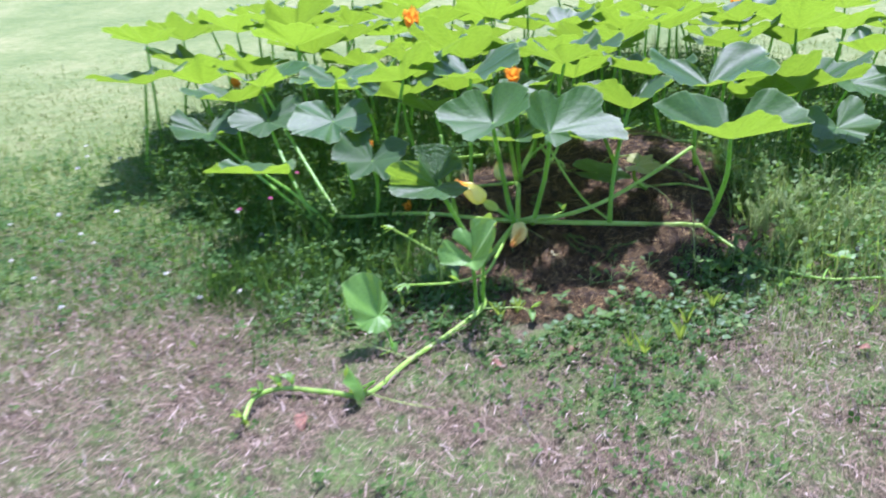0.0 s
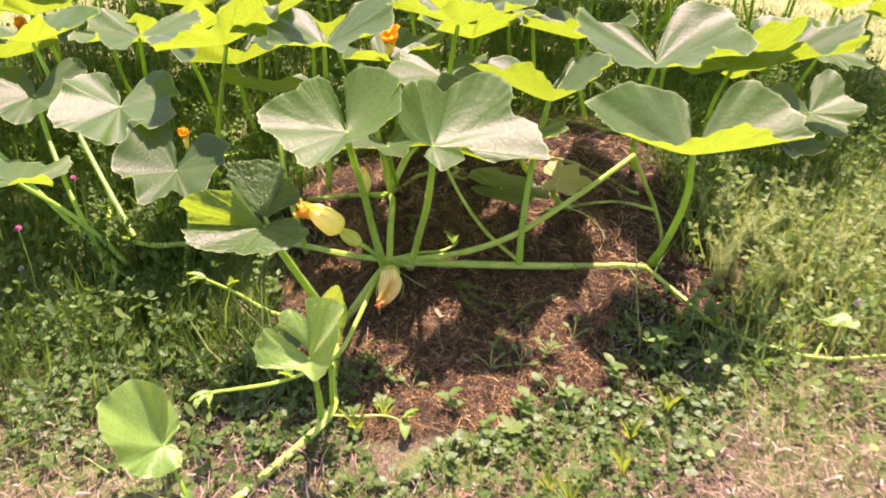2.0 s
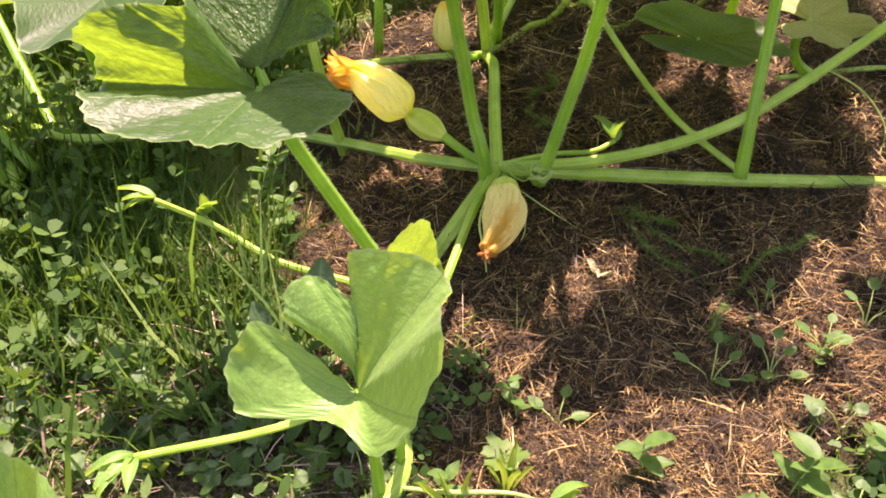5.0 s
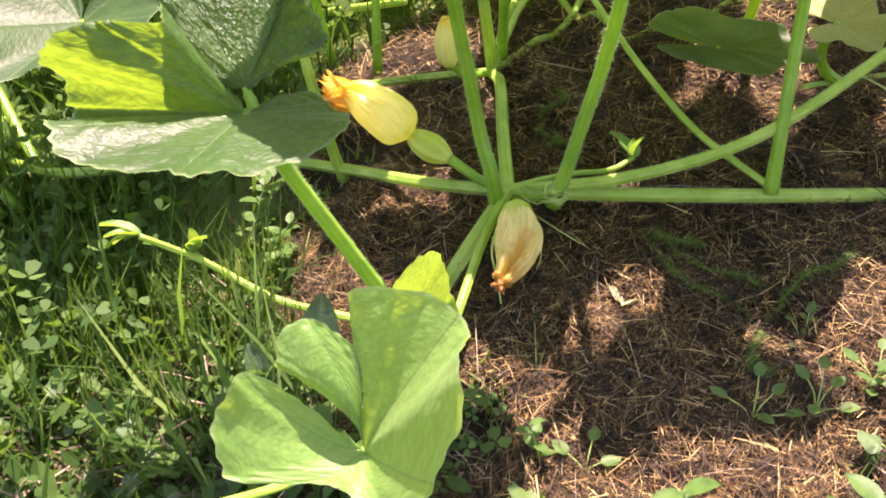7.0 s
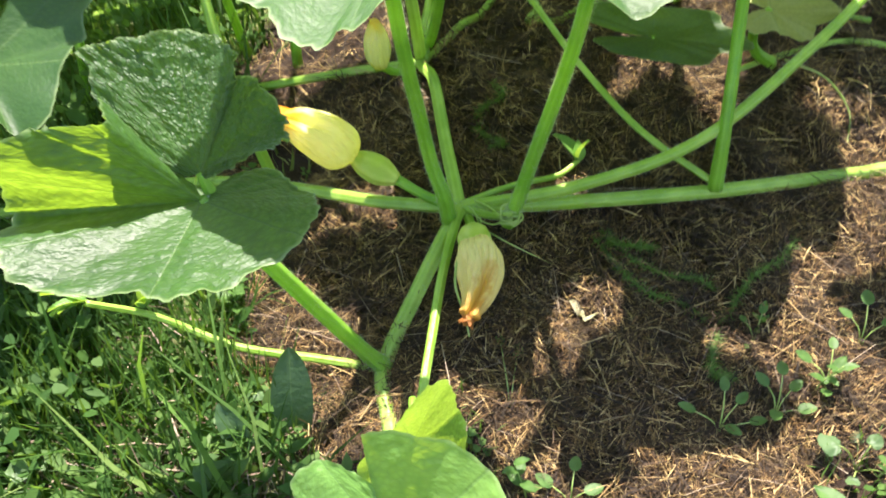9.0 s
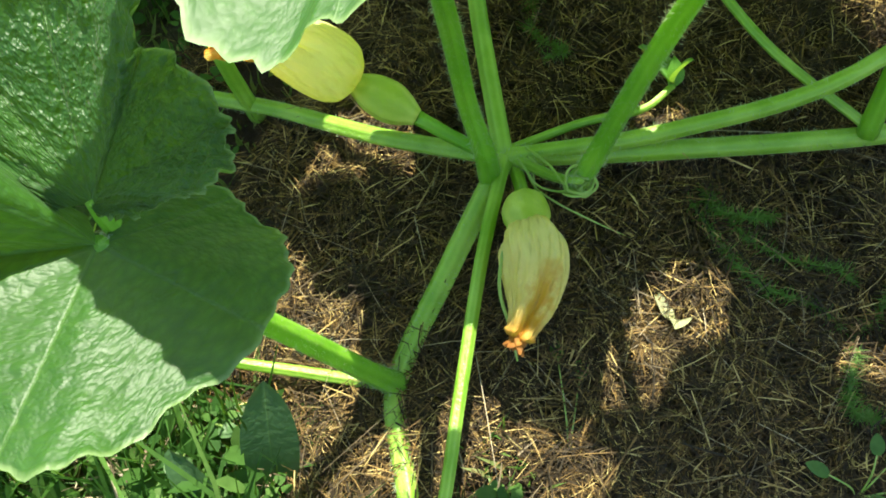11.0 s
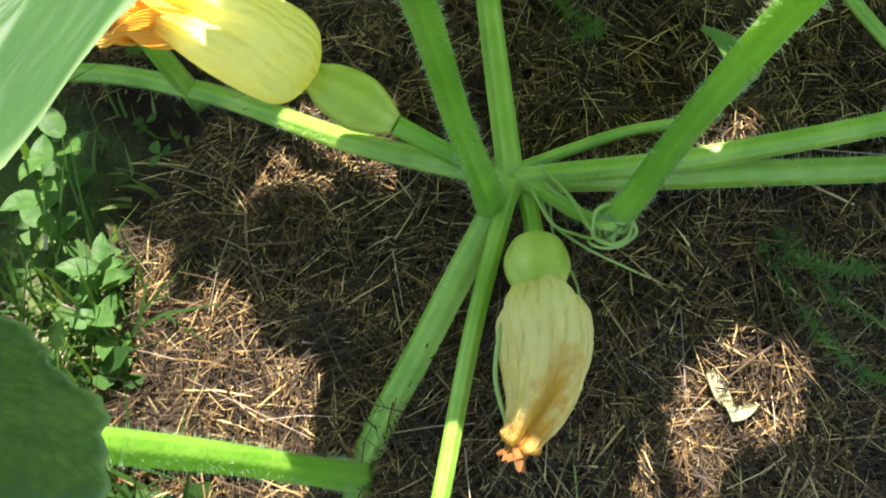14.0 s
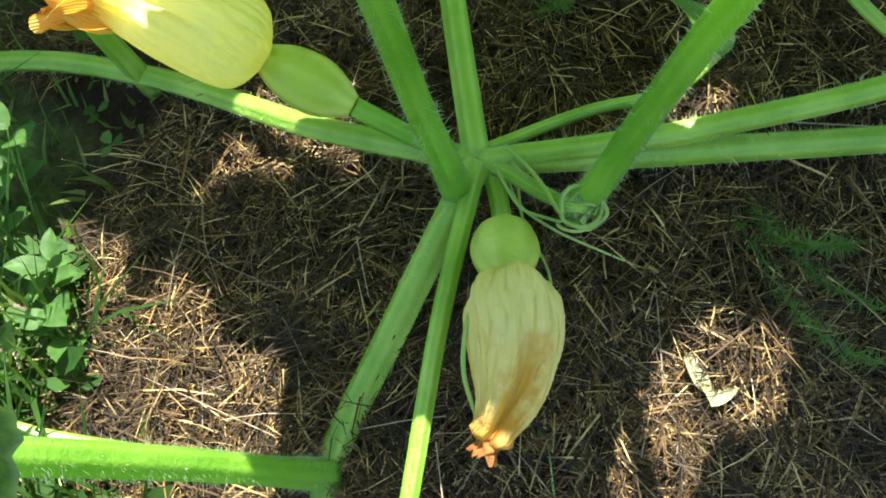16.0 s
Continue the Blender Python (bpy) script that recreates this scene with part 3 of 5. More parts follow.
vine(main_plant, [HUB, (0.205, 3.0, 0.185), (0.217, 3.12, 0.20), (0.215, 3.20, 0.19), (0.25, 3.30, 0.22), (0.30, 3.45, 0.24), (0.34, 3.7, 0.22)], 0.0085, 0.007)
vine(main_plant, [HUB, (0.10, 2.955, 0.142), (-0.01, 3.04, 0.125), (-0.12, 3.08, 0.125), (-0.29, 3.07, 0.135), (-0.42, 3.1, 0.12), (-0.6, 3.3, 0.06)], 0.008, 0.0065, hairs=2400)
vine(main_plant, [(0.215, 3.20, 0.185), (0.12, 3.23, 0.17), (0.0, 3.26, 0.15), (-0.15, 3.3, 0.12), (-0.4, 3.5, 0.08)], 0.0065, 0.0055)
vine(main_plant, [HUB, (0.13, 2.82, 0.11), (0.07, 2.749, 0.06), (0.062, 2.66, 0.055), (0.055, 2.56, 0.055), (0.049, 2.464, 0.05), (-0.06, 2.35, 0.025), (-0.178, 2.22, 0.016), (-0.281, 2.067, 0.016), (-0.40, 2.08, 0.02), (-0.519, 2.10, 0.025), (-0.585, 2.04, 0.035), (-0.60, 1.95, 0.02)], 0.0095, 0.006, n=110, hairs=4000)
vine(main_plant, [HUB, (0.155, 2.80, 0.15), (0.115, 2.70, 0.125), (0.075, 2.60, 0.11), (0.03, 2.54, 0.12), (-0.05, 2.47, 0.14), (-0.173, 2.416, 0.167)], 0.006, 0.0035)
vine(main_plant, [(0.07, 2.749, 0.06), (0.0, 2.77, 0.075), (-0.09, 2.80, 0.09), (-0.17, 2.83, 0.13), (-0.232, 2.82, 0.177)], 0.0055, 0.0035)

# leaves over the crown
lobed_leaf(main_plant, (0.115, 2.755, 0.556), [(80, 0.012, 0.010), (87, 0.075, 0.089, 1.5), (67, 0.103, 0.108, 1.5), (45, 0.123, 0.104, 1.5), (21, 0.126, 0.090, 1.5), (5, 0.116, 0.080, 1.6), (-29, 0.113, 0.050, 1.4), (-66, 0.086, 0.020, 1.2), (-96, 0.090, 0.006, 1), (-112, 0.138, -0.010, 1), (-120, 0.158, -0.014, 1), (-138, 0.146, 0.0, 1), (-158, 0.149, 0.011, 1), (-180, 0.183, 0.027, 1.2), (-197, 0.160, 0.062, 1.6), (-214, 0.122, 0.074, 1.6), (-228, 0.112, 0.090, 1.6), (-250, 0.088, 0.080, 1.6), (-258, 0.015, 0.010)],
           11, [(0.181, 2.880, 0.152), (0.173, 2.868, 0.200), (0.162, 2.876, 0.245), (0.150, 2.868, 0.320), (0.141, 2.855, 0.370), (0.126, 2.815, 0.460), (0.116, 2.765, 0.53)], 0.0078, hairs=2600)
lobed_leaf(main_plant, (0.295, 2.765, 0.512), [(-150, 0.012, 0.0), (-120, 0.045, -0.006), (-95, 0.065, -0.014), (-79, 0.079, -0.020), (-49, 0.088, -0.002), (-36, 0.070, 0.012), (-31, 0.105, 0.0), (-27, 0.146, -0.012), (-19, 0.204, -0.006), (-10, 0.252, -0.022), (6, 0.232, 0.022, 1.3), (22, 0.205, 0.042, 1.4), (33, 0.213, 0.092, 1.6), (48, 0.186, 0.114, 1.6), (61, 0.135, 0.098, 1.6), (72, 0.100, 0.086, 1.5), (86, 0.098, 0.112, 1.5), (106, 0.090, 0.112, 1.5), (112, 0.042, 0.060, 1.2), (132, 0.054, 0.128, 1.3), (160, 0.064, 0.122, 1.4), (184, 0.076, 0.085, 1.5), (196, 0.066, 0.035, 1.4), (206, 0.012, 0.004)],
           12, [(0.243, 2.843, 0.164), (0.252, 2.834, 0.203), (0.268, 2.827, 0.270), (0.284, 2.814, 0.345), (0.292, 2.785, 0.43), (0.295, 2.768, 0.492)], 0.0074, hairs=2600)
lobed_leaf(main_plant, (-0.070, 2.699, 0.374), [(50, 0.030, 0.002), (30, 0.056, 0.003), (4, 0.080, 0.002), (-13, 0.097, 0.0), (-32, 0.109, 0.0), (-64, 0.105, -0.003), (-92, 0.124, 0.002), (-118, 0.122, 0.002), (-146, 0.150, 0.004), (-164, 0.172, 0.018), (-184, 0.158, 0.006), (-183, 0.160, 0.045), (-178, 0.158, 0.080), (-181, 0.105, 0.092), (-185, 0.062, 0.086), (-205, 0.066, 0.096), (-218, 0.070, 0.070), (-226, 0.044, 0.036), (-262, 0.016, 0.006)],
           13, [(0.07, 2.749, 0.066), (0.052, 2.745, 0.098), (0.014, 2.734, 0.18), (-0.026, 2.719, 0.27), (-0.058, 2.705, 0.345)], 0.0082, M_LEAF_PUCKERED, hairs=2600, rise_power=1.0, wave=0.003, quilt=0.0010)
lobed_leaf(main_plant, (-0.067, 2.712, 0.392), [(-75, 0.012, 0.006), (-52, 0.050, 0.030), (-40, 0.078, 0.048, 0.8), (-20, 0.084, 0.046, 0.8), (-4, 0.079, 0.048, 0.8), (8, 0.066, 0.072, 0.9), (14, 0.050, 0.080, 1.0), (24, 0.044, 0.066, 1.0), (44, 0.066, 0.084, 1.0), (68, 0.078, 0.090, 1.0), (90, 0.082, 0.094, 1.0), (112, 0.090, 0.092, 1.0), (126, 0.106, 0.090, 1.0), (136, 0.112, 0.088, 1.0), (146, 0.090, 0.064, 1.0), (158, 0.062, 0.030, 1.0), (190, 0.020, 0.002)],
           19, [(-0.050, 2.707, 0.330), (-0.056, 2.709, 0.350), (-0.063, 2.711, 0.375)], 0.006, M_LEAF_CRINKLED, rise_power=1.0, wave=0.002, quilt=0.0026)
lobed_leaf(main_plant, (0.026, 2.395, 0.25), [(60, 0.010, 0.046, 0.4), (110, 0.026, 0.050, 0.3), (135, 0.036, 0.040, 0.3), (150, 0.060, 0.052, 0.3), (148, 0.066, 0.072, 0.3), (128, 0.056, 0.088, 0.35), (108, 0.036, 0.080, 0.4), (80, 0.022, 0.076, 0.6), (92, 0.042, 0.106, 0.7), (44, 0.036, 0.122, 0.8), (0, 0.054, 0.130, 0.9), (-34, 0.088, 0.136, 0.9), (-53, 0.108, 0.138, 1.0), (-62, 0.104, 0.070, 1.2), (-76, 0.070, 0.000, 1.2), (-110, 0.036, -0.008, 1), (-150, 0.040, -0.004, 1), (-172, 0.100, 0.000, 1.5), (-184, 0.098, 0.036, 2.0), (-194, 0.082, 0.062, 2.0), (-206, 0.040, 0.030, 2.0), (-215, 0.012, 0.002, 1)],
           14, [(0.033, 2.461, 0.04), (0.032, 2.452, 0.10), (0.030, 2.43, 0.17), (0.027, 2.402, 0.228)], 0.0056, M_LEAF_YOUNG, hairs=900, na=240, nr=28, wave=0.0025, quilt=0.0006)
leaf(main_plant, (0.055, 2.49, 0.06), (0.062, 2.475, 0.285), (0.085, 2.462, 0.368), (0.12, 2.46, 0.31), 0.042, cup=0.2, wave=0.09, seed=18, mat=M_LEAF_YOUNG, stalk=0.004, na=90, nr=14, heel=0.8)
lobed_leaf(main_plant, (-0.262, 2.345, 0.105), [(30, 0.012, -0.004), (62, 0.055, 0.010), (76, 0.064, 0.055), (84, 0.040, 0.110), (130, 0.066, 0.122), (172, 0.090, 0.116), (207, 0.102, 0.096), (222, 0.092, 0.040), (236, 0.080, -0.010), (268, 0.058, -0.024), (315, 0.052, -0.022), (350, 0.036, -0.010), (375, 0.010, -0.004)],
           15, [(-0.214, 2.274, 0.012), (-0.222, 2.29, 0.035), (-0.242, 2.32, 0.07), (-0.258, 2.34, 0.095)], 0.0042, M_LEAF_YOUNG, na=120, nr=18, wave=0.004, quilt=0.0006)
leaf(main_plant, (-0.281, 2.067, 0.02), (-0.29, 2.06, 0.045), (-0.31, 2.06, 0.13), (-0.27, 2.0, 0.05), 0.045, cup=0.5, wave=0.1, seed=16, mat=M_LEAF_YOUNG, stalk=0.003, na=60, nr=9)
leaf(main_plant, (1.13, 2.543, 0.055), (1.19, 2.60, 0.10), (1.25, 2.585, 0.095), (1.2, 2.5, 0.12), 0.038, cup=0.25, wave=0.08, seed=17, mat=M_LEAF_YOUNG, stalk=0.003, na=60, nr=9)

# thinner stems and stalks tangled behind the crown
for pts, r0, r1 in (
        ([(0.217, 3.19, 0.195), (0.262, 3.237, 0.19), (0.343, 3.294, 0.215), (0.39, 3.36, 0.27), (0.40, 3.42, 0.33)], 0.006, 0.005),
        ([(0.377, 3.205, 0.19), (0.40, 3.24, 0.185), (0.36, 3.33, 0.22), (0.33, 3.45, 0.25)], 0.006, 0.0055),
        ([(0.377, 3.205, 0.19), (0.449, 3.203, 0.20), (0.55, 3.22, 0.22), (0.70, 3.20, 0.21), (0.88, 3.12, 0.19)], 0.005, 0.0045),
        ([(0.51, 2.85, 0.16), (0.44, 2.93, 0.20), (0.39, 3.02, 0.25), (0.36, 3.12, 0.29), (0.33, 3.25, 0.33)], 0.0045, 0.004),
        ([(0.217, 3.19, 0.195), (0.25, 3.27, 0.22), (0.30, 3.36, 0.25), (0.42, 3.5, 0.28)], 0.006, 0.005),
        ([(0.907, 3.05, 0.175), (0.80, 3.06, 0.20), (0.68, 3.04, 0.205), (0.60, 3.0, 0.22)], 0.0045, 0.0035),
        ([(-0.012, 3.045, 0.105), (-0.03, 3.04, 0.20), (-0.05, 3.06, 0.32), (-0.06, 3.10, 0.42)], 0.008, 0.006),
        ([(0.215, 3.2, 0.19), (0.20, 3.16, 0.30), (0.18, 3.12, 0.42), (0.15, 3.18, 0.56)], 0.0085, 0.007),
        ([(0.20, 2.90, 0.158), (0.27, 2.91, 0.165), (0.325, 2.912, 0.166), (0.36, 2.93, 0.17)], 0.004, 0.003)):
    vine(main_plant, pts, r0, r1, n=36)

# leaves round the crown
lobed_leaf(main_plant, (0.885, 2.80, 0.448), [(60, 0.03, 0.02), (42, 0.15, 0.125), (20, 0.20, 0.125), (-2, 0.235, 0.085), (-14, 0.245, 0.062), (-32, 0.17, 0.075), (-58, 0.165, 0.112), (-80, 0.165, 0.142), (-105, 0.135, 0.095), (-135, 0.15, 0.085), (-162, 0.215, 0.090), (-190, 0.245, 0.112), (-212, 0.19, 0.135), (-240, 0.15, 0.12), (-275, 0.12, 0.085), (-290, 0.03, 0.02)],
           21, [(0.845, 2.868, 0.122), (0.868, 2.845, 0.20), (0.888, 2.815, 0.32), (0.886, 2.803, 0.42)], 0.0078, hairs=600, na=160, nr=22, wave=0.006)
round_leaf(main_plant, -0.31, 3.05, 0.37, 0.15, -110, 25, -80, 0.45, seed=22)
round_leaf(main_plant, -0.46, 3.23, 0.465, 0.18, -95, 20, -90, 0.24, seed=23)
lobed_leaf(main_plant, (0.60, 3.03, 0.50), [(75, 0.03, 0.02), (55, 0.15, 0.07), (25, 0.16, 0.09), (-8, 0.145, 0.10), (-45, 0.135, 0.105), (-80, 0.115, 0.060), (-105, 0.125, 0.10), (-128, 0.145, 0.135), (-160, 0.17, 0.11), (-200, 0.20, 0.08), (-245, 0.16, 0.06), (-275, 0.03, 0.02)],
           24, [(0.508, 2.848, 0.155), (0.515, 2.865, 0.25), (0.545, 2.93, 0.38), (0.592, 3.02, 0.48)], 0.0070, hairs=500, na=140, nr=18, wave=0.006)
# added leaf tucked behind the crown leaves, only to cast shade on the heap
round_leaf(main_plant, 0.50, 2.955, 0.45, 0.165, -120, 6, 90, 0.40, seed=25, foot=(0.60, 3.22, 0.21))
leaf(main_plant, (0.60, 3.16, 0.2), (0.49, 3.03, 0.27), (0.60, 2.985, 0.262), (0.49, 2.96, 0.20), 0.036, cup=0.1, wave=0.06, seed=26, stalk=0.004, left=1.4)
round_leaf(main_plant, 0.63, 3.0, 0.305, 0.075, -20, 12, -90, 0.1, seed=27, mat=M_LEAF_OLD)

# two more added leaves, hidden behind the crown and placed to shade the heap
round_leaf(main_plant, 0.295, 3.13, 0.48, 0.165, -80, 6, 90, 0.40, seed=28, foot=(0.30, 3.40, 0.22))
round_leaf(main_plant, 0.205, 2.975, 0.44, 0.17, -75, 4, 90, 0.35, seed=29, foot=(0.235, 3.24, 0.19))
left_plant = thing("pumpkin_plant", (-0.7, 3.6, 0.0), "sprawling pumpkin plant with broad backlit leaves", "pumpkin plant", "pumpkin plants")
for k, a in enumerate([
        (-0.76, 3.50, 0.41, 0.17, -95, 20, -90, 0.26), (-1.05, 3.65, 0.33, 0.18, -80, 10, -60, 0.35),
        (-0.73, 3.16, 0.30, 0.20, 180, 14, 90, 0.18), (-1.0, 4.0, 0.38, 0.25, -90, 2, 90, 0.35),
        (-0.82, 3.75, 0.50, 0.21, -60, 5, 90, 0.40), (-0.50, 3.72, 0.50, 0.22, -100, 0, 0, 0.20),
        (-0.22, 3.68, 0.44, 0.24, -80, 4, 90, 0.40), (-0.08, 3.32, 0.46, 0.17, -70, 15, 60, 0.30)]):
    round_leaf(left_plant, *a[:7], a[7] * 1.25, seed=40 + k, foot=(-0.52 + 0.02 * k, 3.06 + 0.015 * k, 0.07) if k in (0, 1, 2, 4) else None)
vine(left_plant, [(-0.7, 3.6, 0.05), (-0.6, 3.45, 0.09), (-0.55, 3.15, 0.08), (-0.50, 3.03, 0.07), (-0.62, 2.95, 0.05), (-0.78, 2.93, 0.04)], 0.008, 0.006)
vine(left_plant, [(-0.7, 3.6, 0.05), (-0.4, 3.7, 0.08), (-0.1, 3.6, 0.15), (0.1, 3.5, 0.2)], 0.008, 0.007)

right_plant = thing("pumpkin_plant", (1.2, 3.6, 0.06), "sprawling pumpkin plant with broad backlit leaves", "pumpkin plant", "pumpkin plants")
for k, a in enumerate([
        (0.93, 3.245, 0.55, 0.26, -95, 6, -90, 0.40), (1.25, 3.48, 0.42, 0.20, -70, 40, 90, 0.15),
        (1.38, 3.52, 0.44, 0.27, -60, 3, 90, 0.42), (1.56, 3.56, 0.24, 0.17, -80, 25, -90, 0.30),
        (1.38, 3.28, 0.23, 0.10, 0, 5, 90, 0.20), (1.75, 3.9, 0.33, 0.19, -50, 20, -60, 0.25),
        (1.95, 4.2, 0.40, 0.24, -40, 5, 90, 0.40), (0.06, 3.33, 0.60, 0.23, -100, 6, -90, 0.42),
        (0.42, 3.40, 0.62, 0.23, -70, 3, 90, 0.40), (0.38, 3.5, 0.42, 0.16, -110, 15, -90, 0.20)]):
    round_leaf(right_plant, *a[:7], a[7] * 1.35, seed=60 + k)
vine(right_plant, [(1.2, 3.6, 0.06), (1.0, 3.5, 0.2), (0.8, 3.45, 0.24), (0.5, 3.5, 0.24)], 0.008, 0.007)
vine(right_plant, [(1.2, 3.6, 0.06), (1.5, 3.6, 0.06), (1.8, 3.9, 0.05), (2.1, 4.2, 0.05)], 0.008, 0.006)

# the canopy behind
back = [thing("pumpkin_plant", (cx, 4.9, 0.0), "pumpkin plant in the thick of the patch, leaves overlapping", "pumpkin plant", "pumpkin plants") for cx in (-1.0, 0.2, 1.4)]
rng = np.random.default_rng(77)
taken = [(0.92, 2.9), (-0.31, 3.05), (-0.46, 3.23), (0.54, 2.99), (0.10, 3.07), (0.34, 3.10), (0.48, 3.10), (-0.76, 3.5), (-1.05, 3.65), (-0.73, 3.16), (-1.0, 4.0), (-0.82, 3.75), (-0.5, 3.72), (-0.22, 3.68),
         (0.06, 3.33), (0.93, 3.245), (1.25, 3.48), (1.38, 3.52), (1.56, 3.56), (1.75, 3.9), (1.95, 4.2), (0.15, 3.22), (0.42, 3.4), (0.38, 3.5)]
for _ in range(1600):
    x, y = rng.uniform(-1.7, 2.3), rng.uniform(3.3, 6.2)
    if ((x - 0.3) / 1.95) ** 2 + ((y - 4.6) / 1.75) ** 2 > 1:
        continue
    if any((x - a) ** 2 + (y - b) ** 2 < 0.25 ** 2 for a, b in taken) or (y < 3.9 and abs(x - 0.2) > 1.0):
        continue
    taken.append((x, y))
    p = back[int(min(2, max(0, (x + 1.6) // 1.25)))]
    round_leaf(p, x, y, rng.uniform(0.38, 0.60) - 0.04 * max(0, y - 4.2), rng.uniform(0.18, 0.27), rng.uniform(-150, -30), rng.uniform(4, 24), rng.uniform(40, 140), rng.uniform(0.36, 0.56), seed=200 + len(taken), na=72, nr=9)


# ---- flowers ----
def bulge(name, points, radii, mat, parent, label="", n=40, segs=40, pleat=0.05, pleats=10, twist=0.0, rough=0.0, seed=0, groove=None):
    c = spline(points, n)
    v, f, u = tube_data(c, radii, segs, pleat, pleats, twist, rough, seed, True, pleat * 0.30, groove)
    return attach(mesh_object(name, v, f, mat, True, u), parent, label)


# wilted flower hanging below the crown
wilted = bulge("flower", [(0.194, 2.803, 0.169), (0.193, 2.792, 0.171), (0.191, 2.77, 0.165), (0.182, 2.746, 0.155), (0.171, 2.731, 0.147), (0.166, 2.725, 0.143)],
               (0.010, 0.0175, 0.0230, 0.0256, 0.0258, 0.0248, 0.0222, 0.0188, 0.0155, 0.0128, 0.0112, 0.0118, 0.009), M_WILT, main_plant, "wilted cream pumpkin flower with browned tip", 120, 200, 0.085, 5, 4.5, 0.008, 3, ((0.25, -0.4, 0.9), 0.55, 0.45))
bulge("ovary", [(0.201, 2.846, 0.156), (0.1985, 2.828, 0.162), (0.194, 2.804, 0.170)], (0.007, 0.0165, 0.0195, 0.0175, 0.009), M_OVARY, wilted, "round pale green ovary", 24, 32, 0.02, 8)
tube("flower_stalk", [(0.205, 2.885, 0.15), (0.204, 2.862, 0.150), (0.2005, 2.840, 0.156)], (0.0065, 0.006, 0.0065), M_STEM, wilted, n=14)
# closed flower beside the crown
fresh = bulge("flower", [(0.083, 2.957, 0.211), (0.070, 2.960, 0.224), (0.050, 2.963, 0.242), (0.026, 2.967, 0.258), (0.006, 2.971, 0.266)],
              (0.008, 0.023, 0.0285, 0.0295, 0.0288, 0.0262, 0.0222, 0.0175, 0.0125), M_PETAL, main_plant, "closed cream-yellow pumpkin flower with orange tips", 90, 180, 0.05, 5, 0.8, 0.003, 5, ((-0.2, -0.5, 0.8), 0.5, 0.45))
bulge("ovary", [(0.129, 2.926, 0.190), (0.107, 2.942, 0.199), (0.083, 2.957, 0.211)], (0.007, 0.0135, 0.0175, 0.0175, 0.015, 0.009), M_OVARY, fresh, "egg-shaped pale green ovary", 24, 32, 0.015, 8)
tube("flower_stalk", [(0.185, 2.90, 0.158), (0.160, 2.914, 0.168), (0.129, 2.926, 0.190)], (0.0065, 0.006, 0.0065), M_PETIOLE, fresh, n=14)


M_PETAL_TIP = petal_material("petal_mouth", [(0.0, (0.88, 0.70, 0.18)), (0.4, (0.93, 0.48, 0.04)), (1.0, (0.95, 0.60, 0.12))], (0.98, 0.6, 0.06), 0.5)
M_WILT_TIP = petal_material("petal_browned", [(0.0, (0.74, 0.50, 0.18)), (0.5, (0.62, 0.30, 0.07)), (1.0, (0.40, 0.15, 0.04))], (0.75, 0.4, 0.1))


def petal_ring(parent, base, tips, reach, mat, seed):
    """Ragged free petal ends at a flower's mouth."""
    rr = np.random.default_rng(seed)
    base, axis = np.array(base), np.array(tips) - np.array(base)
    axis /= np.linalg.norm(axis)
    u = np.cross(axis, (0.3, 0.2, 0.9))
    u /= np.linalg.norm(u)
    w = np.cross(axis, u)
    for k in range(5):
        a = 1.257 * k + rr.uniform(-0.2, 0.2)
        out = u * math.cos(a) + w * math.sin(a)
        sd = np.cross(axis, out)
        v, f, uv = [], [], []
        spread_out = rr.uniform(0.6, 1.3)
        for i in range(15):
            s = i / 14
            wd = reach * 0.44 * math.sin(math.pi * (0.22 + 0.70 * s)) ** 0.7
            cpt = base + axis * reach * s + out * reach * (0.20 + 0.32 * s ** 2 * spread_out)
            for j in range(11):
                q = j / 5 - 1
                v.append(cpt + sd * wd * q + out * reach * (-0.16 * q * q * (1 - 0.5 * s) + (0.015 + 0.07 * s * s) * math.sin(5 * q + 4 * s + 2 * k)) + axis * reach * (0.07 * s * math.sin(6 * q + 3 * k) - 0.12 * s * q * q))
                uv.append((j / 10, s))
        for i in range(14):
            for j in range(10):
                f.append((i * 11 + j, i * 11 + j + 1, (i + 1) * 11 + j + 1, (i + 1) * 11 + j))
        attach(mesh_object("petal", v, f, mat, True, uv), parent)


petal_ring(fresh, (0.022, 2.968, 0.259), (-0.02, 2.977, 0.270), 0.046, M_PETAL_TIP, 4)
petal_ring(fresh, (0.010, 2.970, 0.263), (-0.03, 2.980, 0.272), 0.034, M_ORANGE, 9)
petal_ring(wilted, (0.171, 2.729, 0.147), (0.161, 2.719, 0.141), 0.017, M_WILT_TIP, 6)
petal_ring(wilted, (0.173, 2.733, 0.149), (0.160, 2.722, 0.143), 0.013, M_WILT_TIP, 8)


def open_flower(plant, x, y, z, R, seed):
    f = tube("flower", [(x, y, z - 0.05), (x, y - 0.004, z - 0.02), (x, y - 0.008, z)], (R * 0.18, R * 0.3, R * 0.4), M_PETAL, plant, "open orange-yellow pumpkin flower", n=12, segs=16)
    petal_ring(f, (x, y - 0.008, z - 0.01), (x, y - 0.03, z + 0.02), R, M_ORANGE, seed)
    tube("flower_stalk", [(x + 0.02, y + 0.03, float(ground_z(x, y))), (x + 0.01, y + 0.01, z * 0.5), (x, y, z - 0.05)], (0.005, 0.0045, 0.004), M_PETIOLE, f, n=16)


